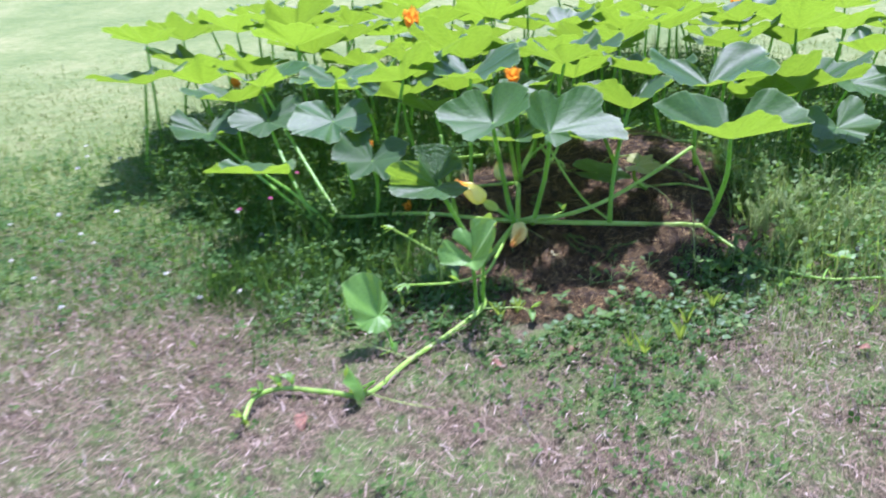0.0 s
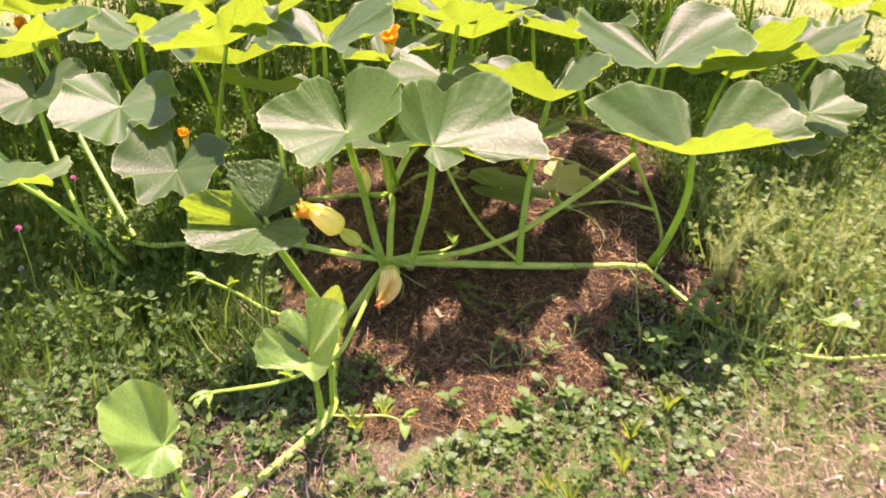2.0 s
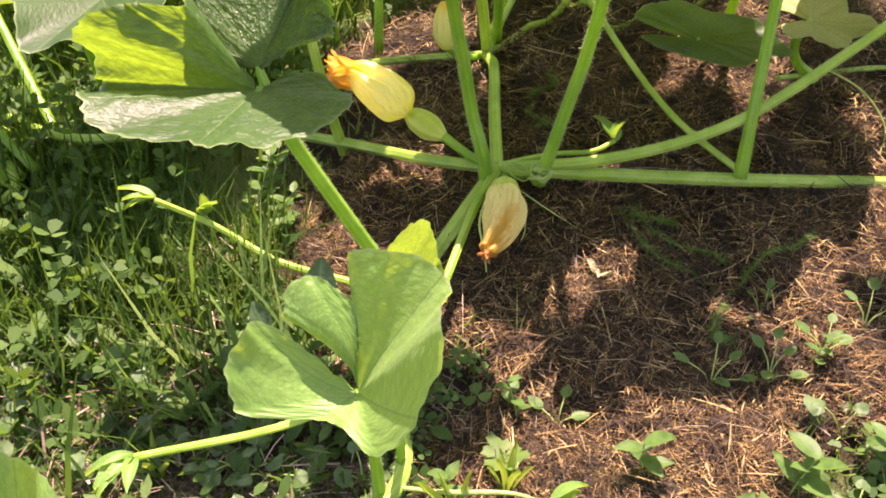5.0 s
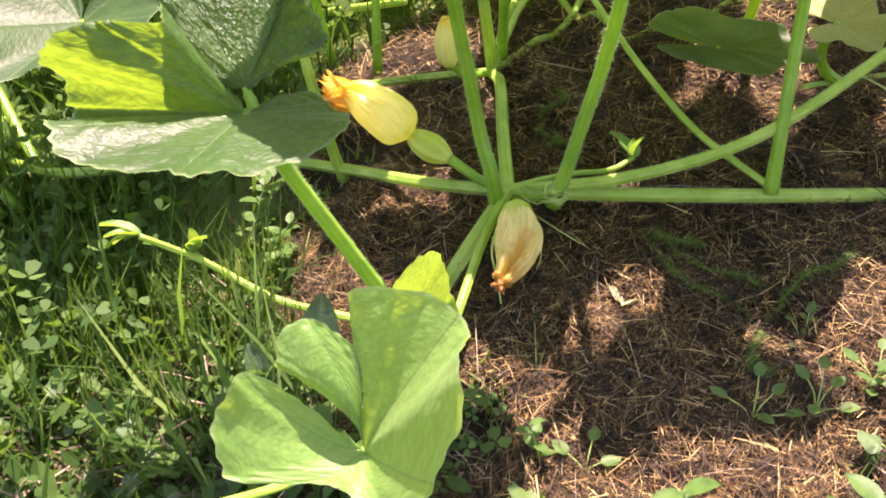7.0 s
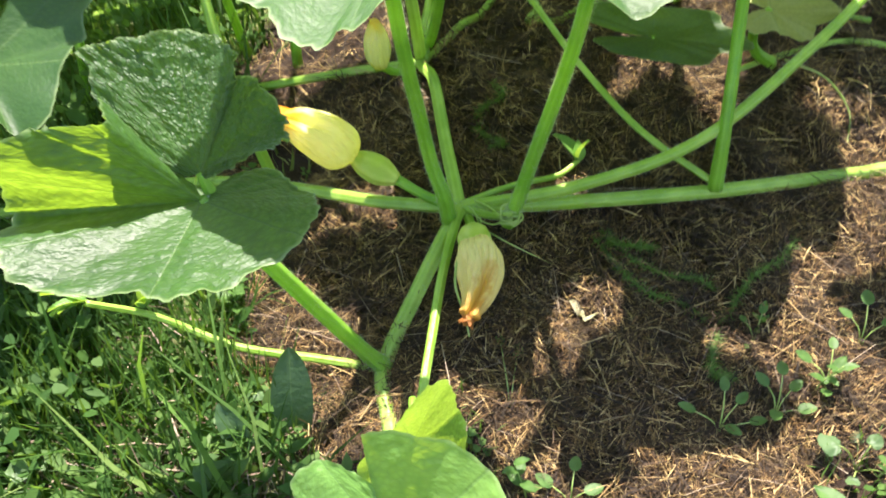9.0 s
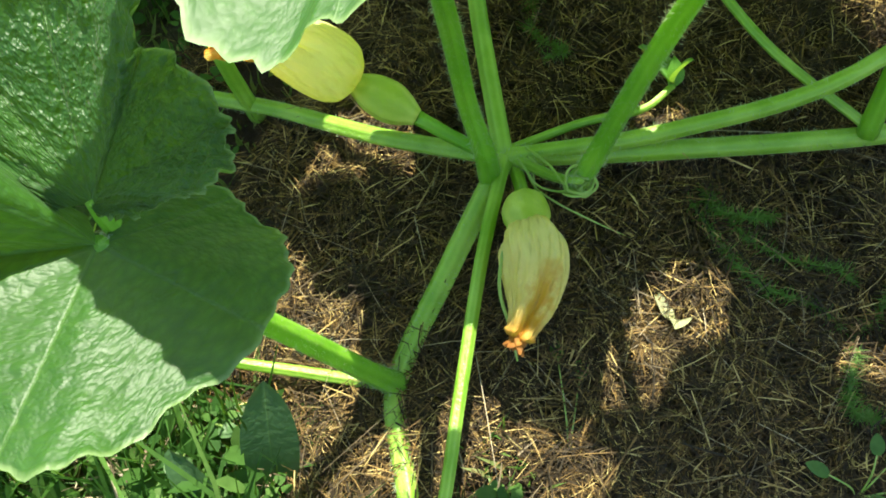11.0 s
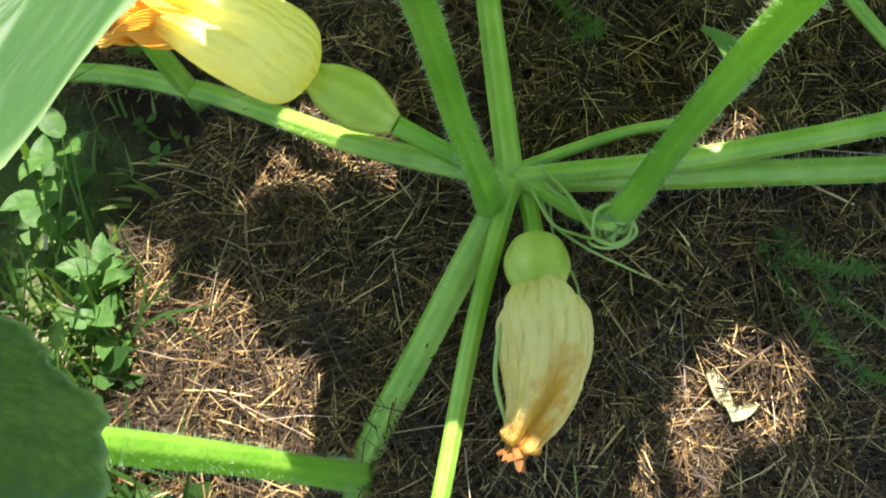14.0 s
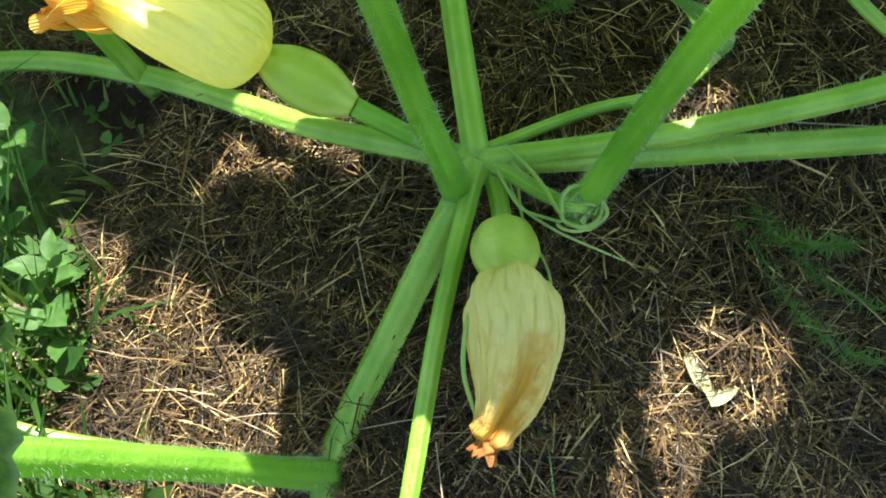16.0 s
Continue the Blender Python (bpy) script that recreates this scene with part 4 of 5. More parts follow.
open_flower(right_plant, 0.244, 3.72, 0.46, 0.060, 1)
open_flower(left_plant, -0.20, 4.55, 0.56, 0.085, 2)
open_flower(left_plant, -1.12, 4.55, 0.30, 0.050, 3)
open_flower(right_plant, 1.45, 4.7, 0.55, 0.060, 4)
open_flower(left_plant, -0.20, 3.16, 0.13, 0.030, 5)
open_flower(left_plant, -0.35, 3.42, 0.30, 0.030, 6)
bud = bulge("flower_bud", [(0.147, 3.13, 0.23), (0.145, 3.127, 0.25), (0.144, 3.125, 0.275), (0.143, 3.122, 0.30)], (0.010, 0.016, 0.017, 0.014, 0.006), M_PETAL, main_plant, "closed yellow flower bud", 24, 24, 0.04, 8)
tube("flower_stalk", [(0.20, 3.18, 0.19), (0.17, 3.15, 0.205), (0.147, 3.13, 0.23)], (0.005, 0.005, 0.006), M_PETIOLE, bud, n=12)


# ---- straw, grass and weeds ----
STRAW = ([(-0.5, 0, 0), (0.5, 0, 0), (0.45, 0.5, 0.06), (-0.45, 0.5, 0.06), (0.3, 1, 0), (-0.3, 1, 0)], [(0, 1, 2, 3), (3, 2, 4, 5)])
BLADE = ([(-0.5, 0, 0), (0.5, 0, 0), (-0.42, 0.12, 0.5), (0.42, 0.12, 0.5), (0, 0.42, 0.95)], [(0, 1, 3, 2), (2, 3, 4)])


def clover_template():
    v, f = [(-0.03, 0, -1), (0.03, 0, -1), (0.0, 0.0, 0)], [(0, 1, 2)]
    for k in range(3):
        a = 2.094 * k
        d, s = np.array([math.cos(a), math.sin(a), 0.12]), np.array([-math.sin(a), math.cos(a), 0])
        b = len(v)
        for r, w in ((0.03, 0), (0.28, 0.24), (0.6, 0.3), (0.72, 0), (0.6, -0.3), (0.28, -0.24)):
            v.append(tuple(d * r + s * w))
        f += [(b, b + 1, b + 2, b + 3), (b, b + 3, b + 4, b + 5)]
    return v, f


CLOVER = clover_template()
rng = np.random.default_rng(9)


def spread(n, x0, x1, y0, y1, keep):
    if x1 - x0 > 2.5:   # open lawn: thin out towards the edge instead of ending in a line
        x0, x1, y0, y1, n = x0 - 0.5, x1 + 0.5, y0 - 0.5, y1 + 0.5, int(n * 1.6)
    x, y = rng.uniform(x0, x1, n), rng.uniform(y0, y1, n)
    k = keep(x, y)
    if x1 - x0 > 2.5:
        inside = np.minimum(np.minimum(x - x0, x1 - x), np.minimum(y - y0, y1 - y)) + 0.9 * lumps(x * 0.7, y * 0.7)
        k = k & (inside / 0.75 > rng.random(n))
    return x[k], y[k]


def matted(x, y):
    """The way in which the clippings lie: swirling from clump to clump."""
    return 5.0 * lumps(x * 0.9 + 2, y * 0.9) * 3 + 1.2 * clumps(x * 0.35, y * 0.35)


def lay(name, xy, length, width, mat, label, category, lift=0.012, tilt=0.22, flow=None):
    x, y = xy
    n = len(x)
    L = length[0] + (length[1] - length[0]) * rng.random(n) ** 2
    W = rng.uniform(*width, n)
    yaw = rng.uniform(0, 6.28, n) if flow is None else flow(x, y) + rng.normal(0, 0.85, n) + 3.1416 * rng.integers(0, 2, n)
    rot = turns(yaw, rng.normal(0, tilt, n), rng.normal(0, 0.5, n))
    pos = np.c_[x, y, ground_z(x, y) + rng.uniform(0, lift, n)]
    return scatter(name, *STRAW, rot, np.c_[W, L, L], pos, mat, label, category)


def grow(name, xy, height, width, mat, label, category, flop=0.5):
    x, y = xy
    n = len(x)
    Hh = rng.uniform(*height, n)
    W = rng.uniform(*width, n)
    rot = turns(rng.uniform(0, 6.28, n), rng.normal(0, flop, n), rng.normal(0, 0.15, n))
    pos = np.c_[x, y, ground_z(x, y) - 0.004]
    return scatter(name, *BLADE, rot, np.c_[W, Hh, Hh], pos, mat, label, category)


def clovers(name, xy, size, height, mat, label):
    x, y = xy
    n = len(x)
    S = rng.uniform(*size, n)
    h = rng.uniform(*height, n)
    rot = turns(rng.uniform(0, 6.28, n), rng.normal(0, 0.35, n), rng.normal(0, 0.35, n))
    pos = np.c_[x, y, ground_z(x, y) + h]
    return scatter(name, *CLOVER, rot, np.c_[S, S, np.maximum(S, h)], pos, mat, label, "clover")


BROAD = ([(0, 0, 0), (-0.16, 0.3, 0.06), (0.16, 0.3, 0.06), (-0.2, 0.62, 0.08), (0.2, 0.62, 0.08), (0, 1, 0.0), (0, 0.5, 0.0)], [(0, 2, 6, 1), (1, 6, 5, 3), (6, 2, 4, 5)])


def broad_leaves(name, xy, size, height, mat, label):
    x, y = xy
    n = len(x)
    S = rng.uniform(*size, n)
    rot = turns(rng.uniform(0, 6.28, n), rng.uniform(0.1, 1.1, n), rng.normal(0, 0.3, n))
    return scatter(name, *BROAD, rot, S, np.c_[x, y, ground_z(x, y) + rng.uniform(*height, n)], mat, label, "weeds")


HEAP = "matted rotting straw and dry grass clippings on compost"
lay("straw", spread(150000, -0.2, 0.75, 2.42, 3.15, lambda x, y: compost(x, y) < 1.05), (0.004, 0.036), (0.0003, 0.0011), M_STRAW, HEAP, "straw", 0.013, 0.34, matted)
lay("straw", spread(46000, -0.2, 1.1, 2.4, 3.75, lambda x, y: (compost(x, y) < 1.05) & ((y > 3.15) | (x > 0.75))), (0.010, 0.06), (0.0006, 0.0016), M_STRAW, HEAP, "straw", 0.015, 0.34, matted)
lay("straw", spread(22000, -0.2, 0.85, 2.42, 3.25, lambda x, y: compost(x, y) < 1.03), (0.014, 0.055), (0.0007, 0.0016), M_STRAW, HEAP, "straw", 0.015, 0.28, matted)
lay("straw_flakes", spread(7000, -0.2, 0.9, 2.42, 3.3, lambda x, y: compost(x, y) < 1.05), (0.004, 0.016), (0.0014, 0.0034), M_STRAW, "flat broken stalks and leaf scraps in the compost", "straw", 0.010, 0.45)
lay("long_straw", spread(900, -0.15, 0.95, 2.5, 3.2, lambda x, y: compost(x, y) < 0.95), (0.04, 0.11), (0.0005, 0.0010), M_DRY, "long pale dry stalks lying over the compost", "straw", 0.018, 0.2)
lay("pale_straw", spread(150, 0.245, 0.335, 2.715, 2.80, lambda x, y: ((x - 0.29) / 0.045) ** 2 + ((y - 2.757) / 0.042) ** 2 < rng.random(len(x))), (0.015, 0.05), (0.0006, 0.0012), M_DRY, "tuft of pale bleached straw on the compost", "straw", 0.016, 0.25)

LAWN = lambda x, y: compost(x, y) > 0.95
tuft = lambda x, y: lumps(x * 0.5 + 7, y * 0.5) * 3.2


def green_share(x, y):
    """How green the lawn is: dry in front, lush round the heap."""
    rim = np.exp(-((np.sqrt(np.maximum(compost(x, y), 0)) - 1.0) / 0.26) ** 2)
    return np.clip(0.10 + 0.75 * rim + 0.3 * tuft(x, y) + 0.10 * (x > 0.2) + 0.35 * np.exp(-((x - 0.2) / 0.4) ** 2 - ((y - 2.25) / 0.3) ** 2) + np.clip((y - 3.0) * 0.5, 0, 0.5) - 0.8 * np.exp(-((x + 0.85) / 0.65) ** 2 - ((y - 2.22) / 0.42) ** 2), 0.03, 1)


lay("dry_grass", spread(95000, -1.3, 1.7, 1.35, 2.75, lambda x, y: LAWN(x, y) & (rng.random(len(x)) > green_share(x, y) * 0.75)), (0.012, 0.055), (0.0007, 0.0019), M_DRY, "dry mown grass clippings over the lawn", "dry grass", 0.02, 0.5)
lay("dry_grass", spread(16000, -1.5, 1.7, 1.35, 2.80, lambda x, y: LAWN(x, y) & (rng.random(len(x)) > green_share(x, y))), (0.012, 0.045), (0.0020, 0.0042), M_THATCH, "curled bleached grass scraps on the lawn", "dry grass", 0.028, 0.7)
grow("grass", spread(60000, -1.5, 1.9, 1.35, 3.0, lambda x, y: LAWN(x, y) & (rng.random(len(x)) < green_share(x, y))), (0.015, 0.05), (0.0015, 0.0035), M_GRASS, "short mown green grass blades", "grass", 0.7)
grow("grass", spread(80000, -4.5, 4.5, 2.6, 7.0, lambda x, y: LAWN(x, y) & (rng.random(len(x)) < np.clip((7.0 - y) / 3.0, 0, 1))), (0.02, 0.045), (0.003, 0.006), M_LAWN, "mown pale green grass blades farther off", "grass", 0.8)
clovers("clover", spread(20000, -1.5, 1.9, 1.4, 3.0, lambda x, y: LAWN(x, y) & (rng.random(len(x)) < green_share(x, y) * 0.8)), (0.010, 0.026), (0.010, 0.035), M_CLOVER, "low clover leaves growing among the grass")

rough_lawn = lambda x, y: LAWN(x, y) & (rng.random(len(x)) < 0.85 * np.clip(1.3 - np.abs(y - 3.4) / 1.1, 0, 1)) & ((x < -0.3) | (x > 1.0)) & (y > 2.55 + 0.5 * lumps(x, y))
grow("grass", spread(50000, -3.2, 3.0, 2.3, 4.8, rough_lawn), (0.03, 0.08), (0.0025, 0.005), M_GRASS, "unmown darker grass beside the pumpkin patch", "grass", 0.7)
clovers("clover", spread(16000, -2.6, 2.6, 2.3, 4.8, rough_lawn), (0.012, 0.026), (0.02, 0.06), M_CLOVER, "clover growing in the rough grass")
grow("tall_grass", spread(9000, -0.9, 0.0, 2.4, 2.95, lambda x, y: LAWN(x, y) & (rng.random(len(x)) < 0.8 * np.exp(-((y - 2.80) / 0.16) ** 2))), (0.04, 0.13), (0.002, 0.0045), M_WEED, "tufts of long grass at the foot of the heap", "grass", 0.6)
left_rim = lambda x, y: LAWN(x, y) & ((x < -0.22) | (y > 3.25)) & (rng.random(len(x)) < np.exp(-((x + 0.42) / 0.42) ** 2 - ((y - 3.05) / 0.40) ** 2) * 1.3)
right_rim = lambda x, y: LAWN(x, y) & (rng.random(len(x)) < np.exp(-((x - 1.22) / 0.30) ** 2 - ((y - 3.0) / 0.45) ** 2) * 1.3)
# the right rim gets lighter greens that stand in for sun falling there
for rim, blade_mat in ((left_rim, M_WEED), (right_rim, M_GRASS_SUNLIT)):
    grow("tall_grass", spread(26000, -1.4, 2.0, 2.3, 4.0, rim), (0.06, 0.19), (0.0022, 0.0055), blade_mat, "tall unmown grass round the compost heap", "grass", 0.45)
    broad_leaves("weeds", spread(6000, -1.4, 2.0, 2.3, 4.0, rim), (0.02, 0.05), (0.01, 0.10), M_CLOVER if rim is left_rim else M_GRASS, "broad-leaved weeds crowding round the heap")
    clovers("clover", spread(7000, -1.4, 2.0, 2.3, 4.0, rim), (0.014, 0.03), (0.02, 0.13), M_CLOVER if rim is left_rim else M_GRASS, "lush clover standing round the compost heap")
front_left = lambda x, y: LAWN(x, y) & (rng.random(len(x)) < np.exp(-((x + 0.22) / 0.27) ** 2 - ((y - 2.63) / 0.17) ** 2))
broad_leaves("weeds", spread(5200, -1.1, 0.1, 2.0, 2.9, front_left), (0.018, 0.042), (0.004, 0.035), M_CLOVER, "low oval-leaved weeds in the lawn beside the heap")
grow("long_grass", spread(420, -1.1, 0.05, 2.05, 2.9, front_left), (0.12, 0.24), (0.004, 0.0075), M_GRASS, "long broad grass blades arching over the lawn", "grass", 0.8)
lay("dry_grass", spread(5000, -1.1, 0.1, 2.0, 2.9, front_left), (0.02, 0.07), (0.001, 0.0025), M_DRY, "dead grass stalks among the weeds", "dry grass", 0.03, 0.4)
under = lambda x, y: (((x - 0.3) / 1.9) ** 2 + ((y - 4.5) / 1.6) ** 2 < 1) & LAWN(x, y)
clovers("clover", spread(14000, -1.7, 2.3, 3.2, 6.0, under), (0.015, 0.03), (0.02, 0.14), M_CLOVER, "weeds and clover under the pumpkin leaves")
grow("tall_grass", spread(14000, -1.7, 2.3, 3.2, 6.0, under), (0.08, 0.25), (0.003, 0.007), M_WEED, "tall grass under the pumpkin leaves", "grass", 0.4)


# ---- small plants and litter ----
def oval_leaf(base, way, up, length, width, cup=0.15, n=9, bias=0.85, blunt=0.75):
    """A small simple leaf: vertices, faces and uvs."""
    base, way, up = np.array(base, float), np.array(way, float), np.array(up, float)
    way /= np.linalg.norm(way)
    sd = np.cross(way, up)
    sd /= np.linalg.norm(sd) + 1e-9
    nm = np.cross(sd, way)
    v, f, uv = [], [], []
    for i in range(n):
        s = i / (n - 1)
        w = width * 0.5 * max(0.04, math.sin(math.pi * min(1, 0.06 + 0.94 * s ** bias))) ** blunt
        for j in range(5):
            q = j / 2 - 1
            v.append(base + way * length * s + sd * w * q + nm * (cup * length * (abs(q) * 0.35 + 0.5 * s * (1 - s) * 2 - 0.5 * s * s)))
            uv.append((q * w / length, s))
    for i in range(n - 1):
        for j in range(4):
            f.append((i * 5 + j, i * 5 + j + 1, (i + 1) * 5 + j + 1, (i + 1) * 5 + j))
    return v, f, uv


M_SPROUT = plain_material("sprout_green", (0.05, 0.125, 0.025), (0.10, 0.21, 0.045), 90, 0.5, (0.2, 0.36, 0.05))
M_DOCK = leaf_material("dock_green", (0.06, 0.13, 0.05), (0.10, 0.19, 0.07), (0.16, 0.28, 0.04), 0.3, 0.45)


def sprout(x, y, height, count, size, seed, lean=(0, 0), label="weed seedling with small oval leaves on the heap"):
    rr = np.random.default_rng(seed)
    z = float(ground_z(x, y))
    t = thing("weed_seedling", (x, y, z), label, "weed", "weed seedlings")
    pts = [(x, y, z - 0.004), (x + lean[0] * 0.4, y + lean[1] * 0.4, z + height * 0.5), (x + lean[0], y + lean[1], z + height)]
    tube("stem", pts, (0.0011, 0.0009, 0.0006), M_TENDRIL, t, n=12, segs=6)
    c = spline(pts, 20)
    for k in range(count):
        b = c[int(19 * (0.25 + 0.75 * (k + 1) / count))]
        a = 2.4 * k + rr.uniform(-0.4, 0.4)
        L = size * rr.uniform(0.7, 1.15)
        v, f, uv = oval_leaf(b, (math.cos(a), math.sin(a), rr.uniform(0.1, 0.7)), (0, 0, 1), L, L * rr.uniform(0.45, 0.65))
        attach(mesh_object("leaf", v, f, M_SPROUT, True, uv), t)


def seedling(x, y, tips, size, seed, label="weed seedling with small rounded leaves on the heap"):
    """A seedling whose fine stems each end in one rounded leaf at the places given."""
    rr = np.random.default_rng(seed)
    z = float(ground_z(x, y))
    t = thing("weed_seedling", (x, y, z), label, "weed", "weed seedlings")
    for k, (tx, ty, tz) in enumerate(tips):
        way = np.array((tx - x, ty - y, 0.0))
        way = way / (np.linalg.norm(way) + 1e-6) + np.array((0, 0, rr.uniform(0.1, 0.5)))
        tube("stem", [(x, y, z - 0.004), (x + (tx - x) * 0.3, y + (ty - y) * 0.3, z + (tz - z) * 0.65), (tx, ty, tz)], (0.0009, 0.0008, 0.0006), M_TENDRIL, t, n=10, segs=6)
        L = size * rr.uniform(0.85, 1.15)
        v, f, uv = oval_leaf((tx, ty, tz), way, (0, 0, 1), L, L * rr.uniform(0.62, 0.78), 0.10, 9, 0.9, 0.6)
        attach(mesh_object("leaf", v, f, M_SPROUT, True, uv), t)


seedling(0.402, 2.580, [(0.379, 2.596, 0.073), (0.407, 2.594, 0.100), (0.425, 2.592, 0.076), (0.405, 2.575, 0.066), (0.432, 2.574, 0.064)], 0.017, 1)
seedling(0.196, 2.665, [(0.175, 2.690, 0.052), (0.215, 2.686, 0.058), (0.205, 2.735, 0.078), (0.218, 2.715, 0.072)], 0.020, 2)
seedling(0.488, 2.675, [(0.484, 2.692, 0.084), (0.492, 2.680, 0.074), (0.480, 2.670, 0.070)], 0.012, 3)
seedling(0.470, 2.585, [(0.462, 2.60, 0.085), (0.478, 2.602, 0.095), (0.484, 2.59, 0.082), (0.466, 2.58, 0.066), (0.49, 2.578, 0.062)], 0.018, 4)
seedling(0.535, 2.600, [(0.52, 2.615, 0.09), (0.545, 2.618, 0.10), (0.55, 2.60, 0.085), (0.528, 2.59, 0.07)], 0.018, 5)
seedling(0.600, 2.640, [(0.59, 2.655, 0.10), (0.61, 2.66, 0.11), (0.62, 2.64, 0.095)], 0.018, 6)
seedling(0.225, 2.545, [(0.21, 2.56, 0.05), (0.235, 2.565, 0.06), (0.24, 2.545, 0.05)], 0.018, 7)
sprout(0.50, 2.69, 0.025, 4, 0.014, 5)
sprout(0.52, 2.60, 0.05, 6, 0.02, 6, (0.02, -0.01))
sprout(-0.135, 2.95, 0.10, 8, 0.028, 7, (0.03, 0.02), "leafy weed seedling at the edge of the heap")
sprout(-0.105, 2.92, 0.07, 7, 0.026, 8, (0.03, -0.02), "leafy weed seedling at the edge of the heap")
sprout(-0.12, 3.0, 0.08, 7, 0.028, 9, (0.02, 0.0), "leafy weed seedling at the edge of the heap")
sprout(-0.08, 2.86, 0.05, 6, 0.024, 10, (-0.01, 0.02), "leafy weed seedling at the edge of the heap")
sprout(0.184, 2.556, 0.045, 6, 0.022, 11, (-0.01, 0.02))
sprout(0.30, 2.48, 0.05, 6, 0.03, 12)
sprout(0.44, 2.44, 0.06, 7, 0.034, 13, (0.02, 0.0))
sprout(0.56, 2.46, 0.06, 7, 0.034, 14, (-0.02, 0.0))
sprout(0.66, 2.52, 0.06, 7, 0.032, 15)
sprout(0.37, 2.40, 0.05, 6, 0.03, 16)
sprout(0.78, 2.56, 0.09, 8, 0.035, 17)
sprout(0.88, 2.66, 0.12, 9, 0.035, 18, (0.02, 0.02))
sprout(0.10, 2.47, 0.04, 5, 0.024, 19)

M_HEART = plain_material("heart_leaf_green", (0.075, 0.150, 0.055), (0.135, 0.225, 0.090), 70, 0.45, (0.20, 0.34, 0.06))
# fern greens are lightened to make up for sun missing under the leaves
M_FERN = island_material("fern_leaf_sunlit", [(0, (0.10, 0.17, 0.04)), (0.5, (0.19, 0.28, 0.075)), (1, (0.33, 0.41, 0.14))], 0.6, (0.36, 0.46, 0.10), 0.4)
M_STRAP = plain_material("strap_leaf_green", (0.16, 0.26, 0.035), (0.26, 0.36, 0.06), 40, 0.5, (0.36, 0.50, 0.05))


def heart_weed(seed):
    """A low weed: round notched leaves, each on its own stalk."""
    rr = np.random.default_rng(seed)
    t = thing("heart_leaved_weed", (0, 0, 0), "low weed with round heart-shaped leaves in the lawn", "weed", "heart-leaved weeds")
    for k in range(5):
        a, out, h, R = 1.257 * k + rr.uniform(-0.5, 0.5), rr.uniform(0.012, 0.04), rr.uniform(0.012, 0.040), rr.uniform(0.008, 0.015)
        c = np.array((out * math.cos(a), out * math.sin(a), h))
        tube("stalk", [(0, 0, -0.004), tuple(c * (0.5, 0.5, 0.7)), tuple(c)], (0.0009, 0.0007), M_TENDRIL, t, n=6, segs=5)
        d = np.array((math.cos(a), math.sin(a), rr.uniform(-0.35, 0.35)))
        sd = np.array((-math.sin(a), math.cos(a), rr.uniform(-0.3, 0.3)))
        up = np.cross(d, sd)
        v = [c]
        for ring in (0.55, 1.0):
            for j in range(17):
                b = -2.9 + 5.8 * j / 16
                q = R * ring * (0.86 + 0.22 * math.cos(b)) * (1 - 0.5 * math.exp(-((abs(b) - 3.1) / 0.35) ** 2))
                v.append(c + d * (q * math.cos(b) + 0.45 * R * ring) + sd * q * math.sin(b) + up * R * (0.22 * ring ** 2 * math.cos(2 * b) + 0.10 * ring * math.sin(5 * b + k)))
        f = [(0, 1 + j, 2 + j) for j in range(16)] + [(1 + j, 18 + j, 19 + j, 2 + j) for j in range(16)]
        attach(mesh_object("leaf", v, f, M_HEART, True), t)
    return t


def strap_weed(seed, height, mat, label, name="strap_leaved_weed", width=0.13, flop=0.45):
    """A tuft of upright strap-shaped leaves."""
    rr = np.random.default_rng(seed)
    t = thing(name, (0, 0, 0), label, "weed", name.replace("_", " ") + "s")
    for k in range(6):
        a = 1.05 * k + rr.uniform(-0.4, 0.4)
        L = height * rr.uniform(0.6, 1.1)
        v, f, uv = oval_leaf((0.006 * math.cos(a), 0.006 * math.sin(a), -0.003), (flop * math.cos(a), flop * math.sin(a), rr.uniform(0.6, 1.2)), (-math.cos(a), -math.sin(a), 0.5), L, L * width * rr.uniform(0.8, 1.3), 0.22, 9, 1.1, 0.6)
        attach(mesh_object("leaf", v, f, mat, True, uv), t)
    return t


def plant_out(kinds, places):
    """Sets the first plants at the first places and copies at the rest, each turned and tilted a little."""
    rr = np.random.default_rng(len(places))
    for k, (x, y) in enumerate(places):
        m = pose(x, y, float(ground_z(x, y)), rr.uniform(-12, 12), rr.uniform(-12, 12), rr.uniform(0, 360))
        if k < len(kinds):
            kinds[k].matrix_basis = m
        else:
            copy_thing(kinds[k % len(kinds)], m)


rp = np.random.default_rng(44)
heap_foot = [(x, y) for x, y in zip(rp.uniform(0.10, 0.92, 120), rp.uniform(2.14, 2.56, 120)) if 1.0 < float(compost(x, y)) < 1.75][:26]
left_foot = [(x, y) for x, y in zip(rp.uniform(-0.62, 0.02, 90), rp.uniform(2.42, 2.82, 90)) if float(compost(x, y)) > 1.05][:34]
plant_out([heart_weed(k) for k in range(4)], heap_foot + left_foot)
plant_out([strap_weed(20 + k, 0.075, M_STRAP, "tuft of upright yellow-green strap leaves in the lawn", flop=0.22) for k in range(2)], [(0.47, 2.24), (0.62, 2.27), (0.66, 2.36), (0.50, 2.20), (0.16, 2.47), (0.75, 2.42), (-0.20, 2.52), (0.11, 2.44)])
plant_out([strap_weed(30 + k, 0.075, M_SPROUT, "clump of broad dark green lance-shaped leaves beside the heap", "lance_leaved_weed", 0.26, 0.7) for k in range(2)], [(0.90, 2.56), (0.97, 2.62), (0.84, 2.62), (1.02, 2.55), (0.93, 2.70), (1.05, 2.70), (-0.32, 2.86), (-0.42, 2.78), (-0.55, 2.92), (-0.5, 2.7)])


